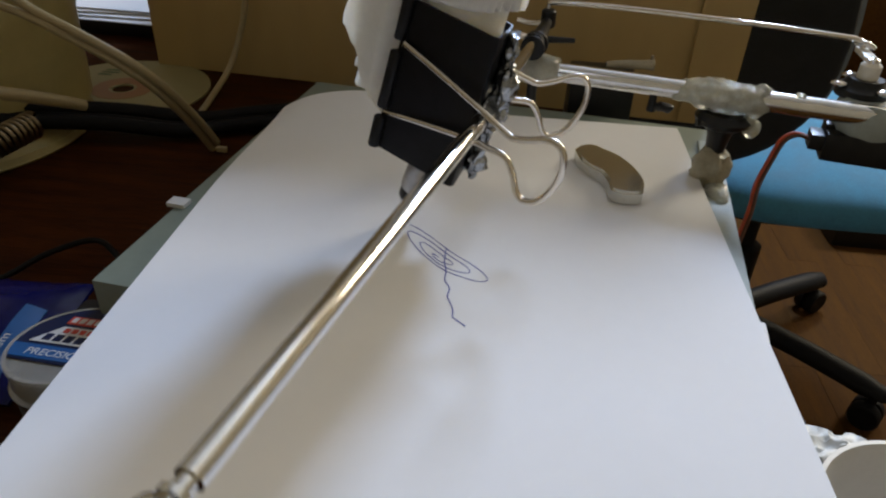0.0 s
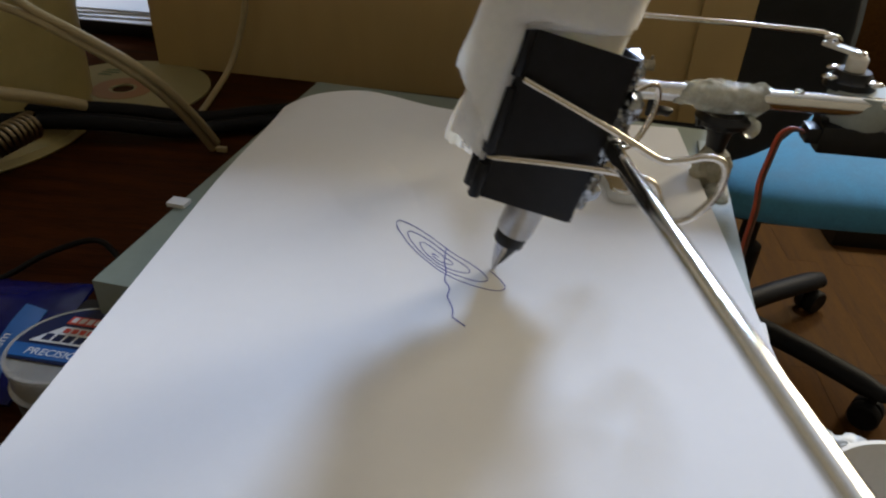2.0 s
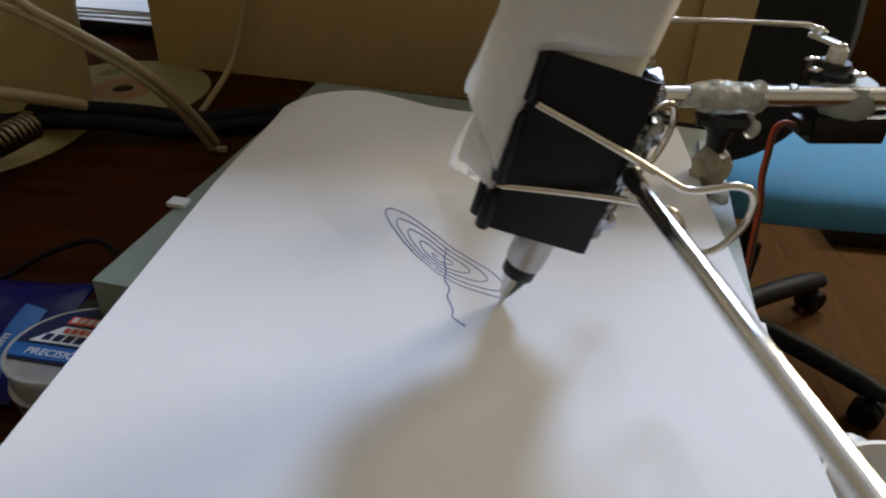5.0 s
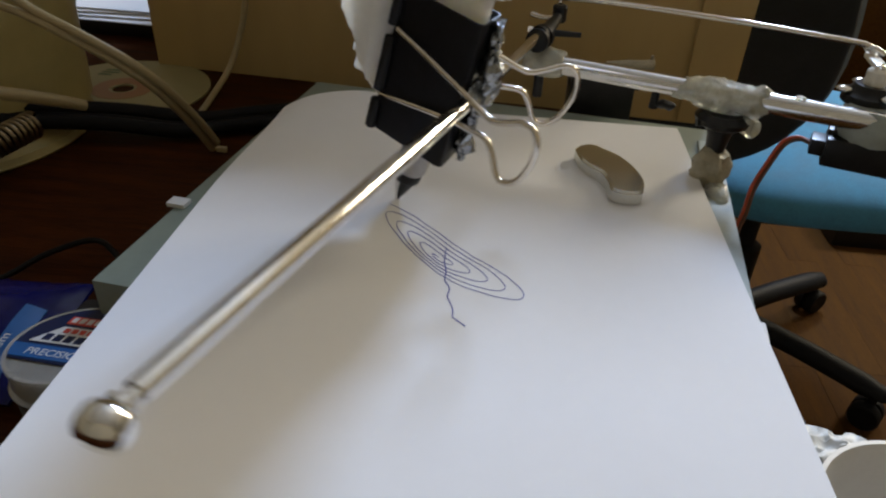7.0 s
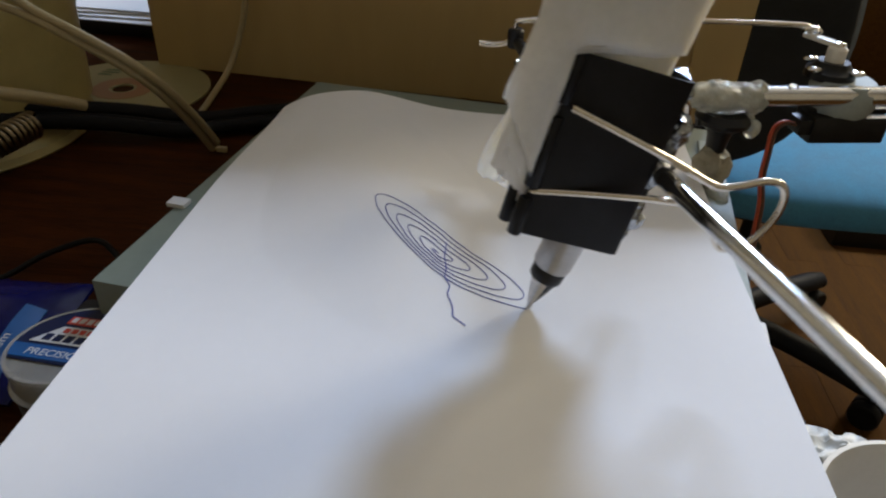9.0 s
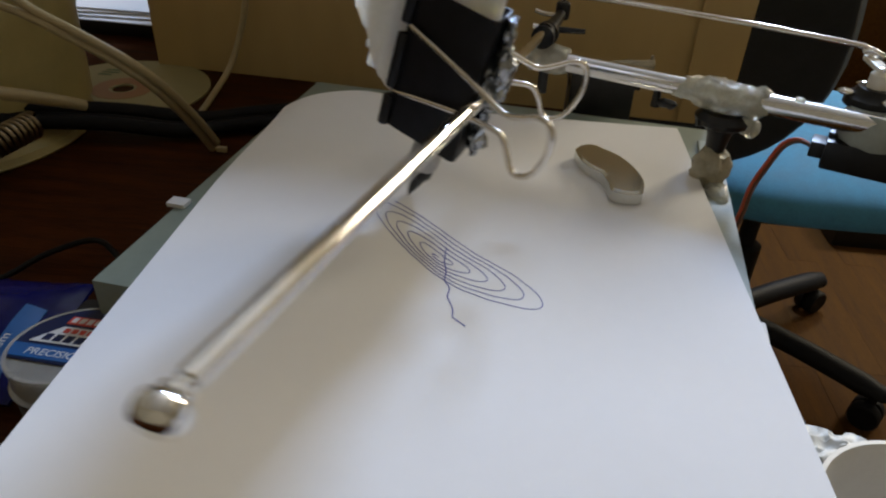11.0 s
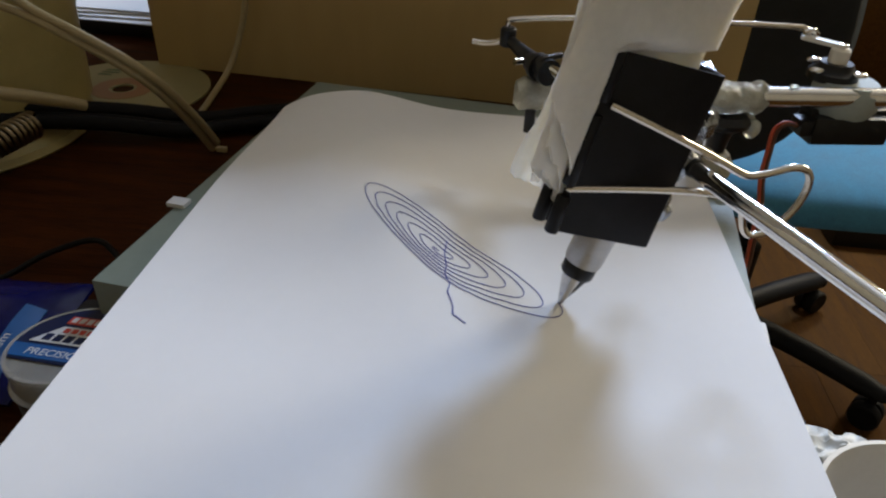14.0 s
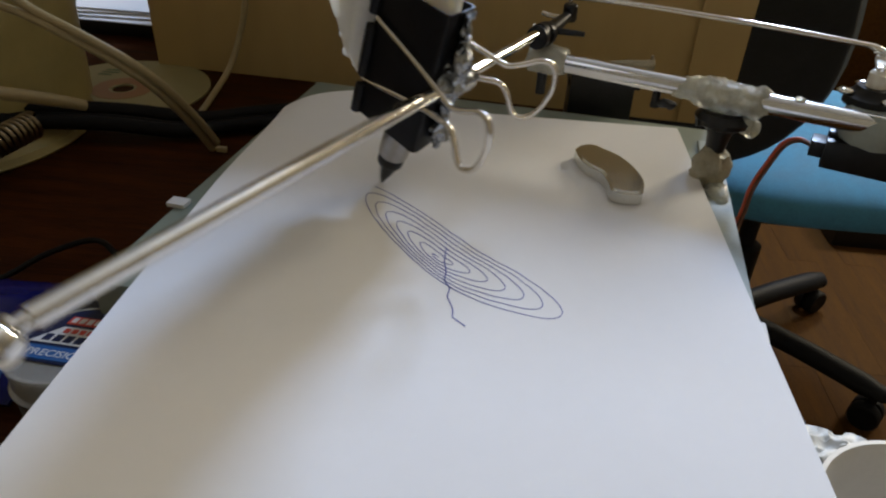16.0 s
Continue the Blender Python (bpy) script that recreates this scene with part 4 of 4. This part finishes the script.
def upper_pose(t):
    return pose(POST.x, POST.y, 0, 0, 0, upper_angle(t))


def fore_pose(t):
    e = upper_pose(t) @ Vector((REACH, 0, 0))
    return pose(e.x, e.y, 0, 0, 0, fore_angle(t))


def horn_turn(t):
    """The horn's angle on the upper arm that keeps the push rod's length."""
    tail = upper_pose(t).inverted() @ (fore_pose(t) @ Vector((-0.0275, 0, 0)))
    d = Vector((tail.x - HUB.x, tail.y - HUB.y))
    cosine = (HORN_R ** 2 + d.length_squared - LINK ** 2) / (2 * HORN_R * d.length)
    return math.atan2(d.y, d.x) - math.acos(max(-1, min(1, cosine)))


def link_pose(t):
    tail = fore_pose(t) @ Vector((-0.0275, 0, LINK_Z))
    ang = horn_turn(t)
    end = upper_pose(t) @ Vector((HUB.x + HORN_R * math.cos(ang), HUB.y + HORN_R * math.sin(ang), LINK_Z))
    return pose(tail.x, tail.y, tail.z, 0, 0, math.degrees(math.atan2(end.y - tail.y, end.x - tail.x)))


def nib_at(t):
    q = fore_pose(t) @ PEN_TIP
    return Vector((q.x, q.y, 0))


# ---- ink: the older turns lie on the sheet, the newer line follows the nib ----
def ink_line(points, width=0.00031):
    bm = bmesh.new()
    rows = []
    for i, q in enumerate(points):
        d = (points[min(i + 1, len(points) - 1)] - points[max(i - 1, 0)])
        s = Vector((-d.y, d.x, 0)).normalized() * width / 2 * (1 + 0.25 * noise.noise(q * 700))
        z = sheet_height(q.x, q.y)
        rows.append([bm.verts.new((q.x + s.x, q.y + s.y, z + 0.00010)), bm.verts.new((q.x - s.x, q.y - s.y, z + 0.00010)), bm.verts.new((q.x - s.x, q.y - s.y, z - 0.00005)), bm.verts.new((q.x + s.x, q.y + s.y, z - 0.00005))])
    for a, b in zip(rows, rows[1:]):
        for i in range(4):
            bm.faces.new((a[i], b[i], b[(i + 1) % 4], a[(i + 1) % 4]))
    bm.faces.new(rows[0])
    bm.faces.new(rows[-1][::-1])
    bmesh.ops.recalc_face_normals(bm, faces=bm.faces)
    return bm


def wobble(q, amount=0.00035):
    return q + amount * Vector((noise.noise(q * 160), noise.noise(q * 160 + Vector((9, 4, 2))), 0))


drawing = thing("ink_drawing", "thin blue ink spiral drawn on the top sheet", "drawing")


def spiral(n):
    """The line after n turns, counted from its far point at twelve seconds; a flattened, slightly uneven oval that drifts as it grows."""
    r, a = n + 6.4, 2 * math.pi * n
    c, d, c2, d2, c3, d3 = (r * f(k * a) for k in (1, 2, 3) for f in (math.cos, math.sin))
    return Vector((0.100141 + 0.001053 * r - 0.005337 * c - 0.000576 * d - 0.000529 * c2 - 0.000226 * d2 - 0.000564 * c3 - 0.000094 * d3,
                   0.156681 + 0.000297 * r + 0.004689 * c - 0.001911 * d + 0.001163 * c2 + 0.000038 * d2 + 0.000604 * c3 - 0.000101 * d3, 0))


def turns_at(t):
    """The count of turns at which the line passes nearest to the nib."""
    near = (t - 11.9) / 4.05
    return min((near - 0.24 + 0.004 * k for k in range(121)), key=lambda n: (spiral(n) - nib_at(t)).length + 0.004 * abs(n - near))


_fine = [k * 0.1 for k in range(161)]
_turns = np.maximum.accumulate([turns_at(t) for t in _fine])


def ink_at(t):
    return spiral(float(np.interp(t, _fine, _turns)))


pieces = []


def ink_piece(name, points, drawn, width=0.00031):
    """A short piece of line, with its own origin, and the second at which it is drawn."""
    mid = points[len(points) // 2]
    z = sheet_height(mid.x, mid.y)
    bm = ink_line(points, width)
    bmesh.ops.translate(bm, vec=(-mid.x, -mid.y, -z), verts=bm.verts)
    ob = part(name, bm, INK, drawing)
    ob.location = (mid.x, mid.y, z)
    pieces.append((ob, mid, z, drawn))


first_turn = float(_turns[0])
count_old = int((first_turn + 6.2) * 14)
for k in range(count_old):
    n0, n1 = -6.2 + (first_turn + 6.2) * k / count_old, -6.2 + (first_turn + 6.2) * (k + 1) / count_old
    ink_piece("older_line", [wobble(spiral(n0 + (n1 - n0) * i / 6)) for i in range(7)], -1.0)
stroke = smooth_path([(0.1030, 0.1640, 0), (0.1028, 0.1560, 0), (0.1042, 0.1490, 0), (0.1040, 0.1440, 0), (0.1062, 0.1390, 0), (0.1064, 0.1340, 0), (0.1086, 0.1270, 0), (0.1092, 0.1235, 0), (0.1105, 0.1222, 0), (0.1135, 0.1195, 0)], 6)
stroke = [wobble(q, 0.0005) for q in stroke]
for k in range(0, len(stroke) - 1, 6):
    ink_piece("first_stroke", stroke[k:k + 7], -1.0, 0.00042)
STEP = 0.2
for k in range(int(16 / STEP)):
    ink_piece("new_line", [wobble(ink_at((k + i / 8) * STEP)) for i in range(9)], (k + 1) * STEP)


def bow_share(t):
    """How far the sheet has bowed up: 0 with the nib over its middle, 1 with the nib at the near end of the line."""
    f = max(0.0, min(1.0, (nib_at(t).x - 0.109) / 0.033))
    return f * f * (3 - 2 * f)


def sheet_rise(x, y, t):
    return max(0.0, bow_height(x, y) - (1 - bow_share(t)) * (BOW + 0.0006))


def ink_pose(mid, z, t, under):
    e = 0.004
    gx = (sheet_rise(mid.x + e, mid.y, t) - sheet_rise(mid.x - e, mid.y, t)) / (2 * e)
    gy = (sheet_rise(mid.x, mid.y + e, t) - sheet_rise(mid.x, mid.y - e, t)) / (2 * e)
    return pose(mid.x, mid.y, z + sheet_rise(mid.x, mid.y, t) - (0.0008 if under else 0.0), math.degrees(math.atan(gy)), -math.degrees(math.atan(gx)), 0)


# seconds and degrees: the outer rod section's swing in its loose joint
SWING = [(0, -0.85), (0.5, 0.35), (1, 0.5), (1.5, 0.0), (2, -0.39), (2.5, 0.0), (3, -1.25), (3.5, -1.44), (4, 0.95), (4.3, 0.4), (5, 0.0), (5.6, -0.4), (6.2, 1.2), (6.5, 2.5), (7, 0.49), (7.5, 0.0), (8, -0.75), (8.5, 0.38), (9, 0.53), (9.6, 0.0), (10.4, -0.3), (11, 0.5), (11.5, 0.31), (12, -1.5), (12.5, 0.0), (13, -0.33), (13.5, 0.0), (14, 0.0), (14.5, -0.99), (15, 0.56), (15.5, 1.4), (16, 1.19)]
swing = spline(np.array([row[0] for row in SWING], float), np.array([row[1] for row in SWING]))


def motions():
    times = [k * 0.1 for k in range(161)]
    walk(upper, [(t, upper_pose(t)) for t in times])
    walk(fore, [(t, fore_pose(t)) for t in times])
    walk(link, [(t, link_pose(t)) for t in times])
    walk(horn, [(t, pose(HUB.x, HUB.y, 0, 0, 0, math.degrees(horn_turn(t)))) for t in times])
    walk(section, [(t, pose(PLAY.x, PLAY.y, PLAY.z, 0, 0, swing(t))) for t in times])
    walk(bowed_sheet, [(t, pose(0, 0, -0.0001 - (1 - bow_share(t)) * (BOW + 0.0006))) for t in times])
    # each piece of line comes up through the sheet as the nib passes, and rides on the bowed sheet
    for ob, mid, z, drawn in pieces:
        stops = sorted(set([k * 0.25 for k in range(65)] + ([round(drawn - 0.15, 3), round(drawn - 0.05, 3)] if drawn > 0.2 else [])))
        walk(ob, [(t, ink_pose(mid, z, t, t < drawn - 0.06)) for t in stops])


motions()
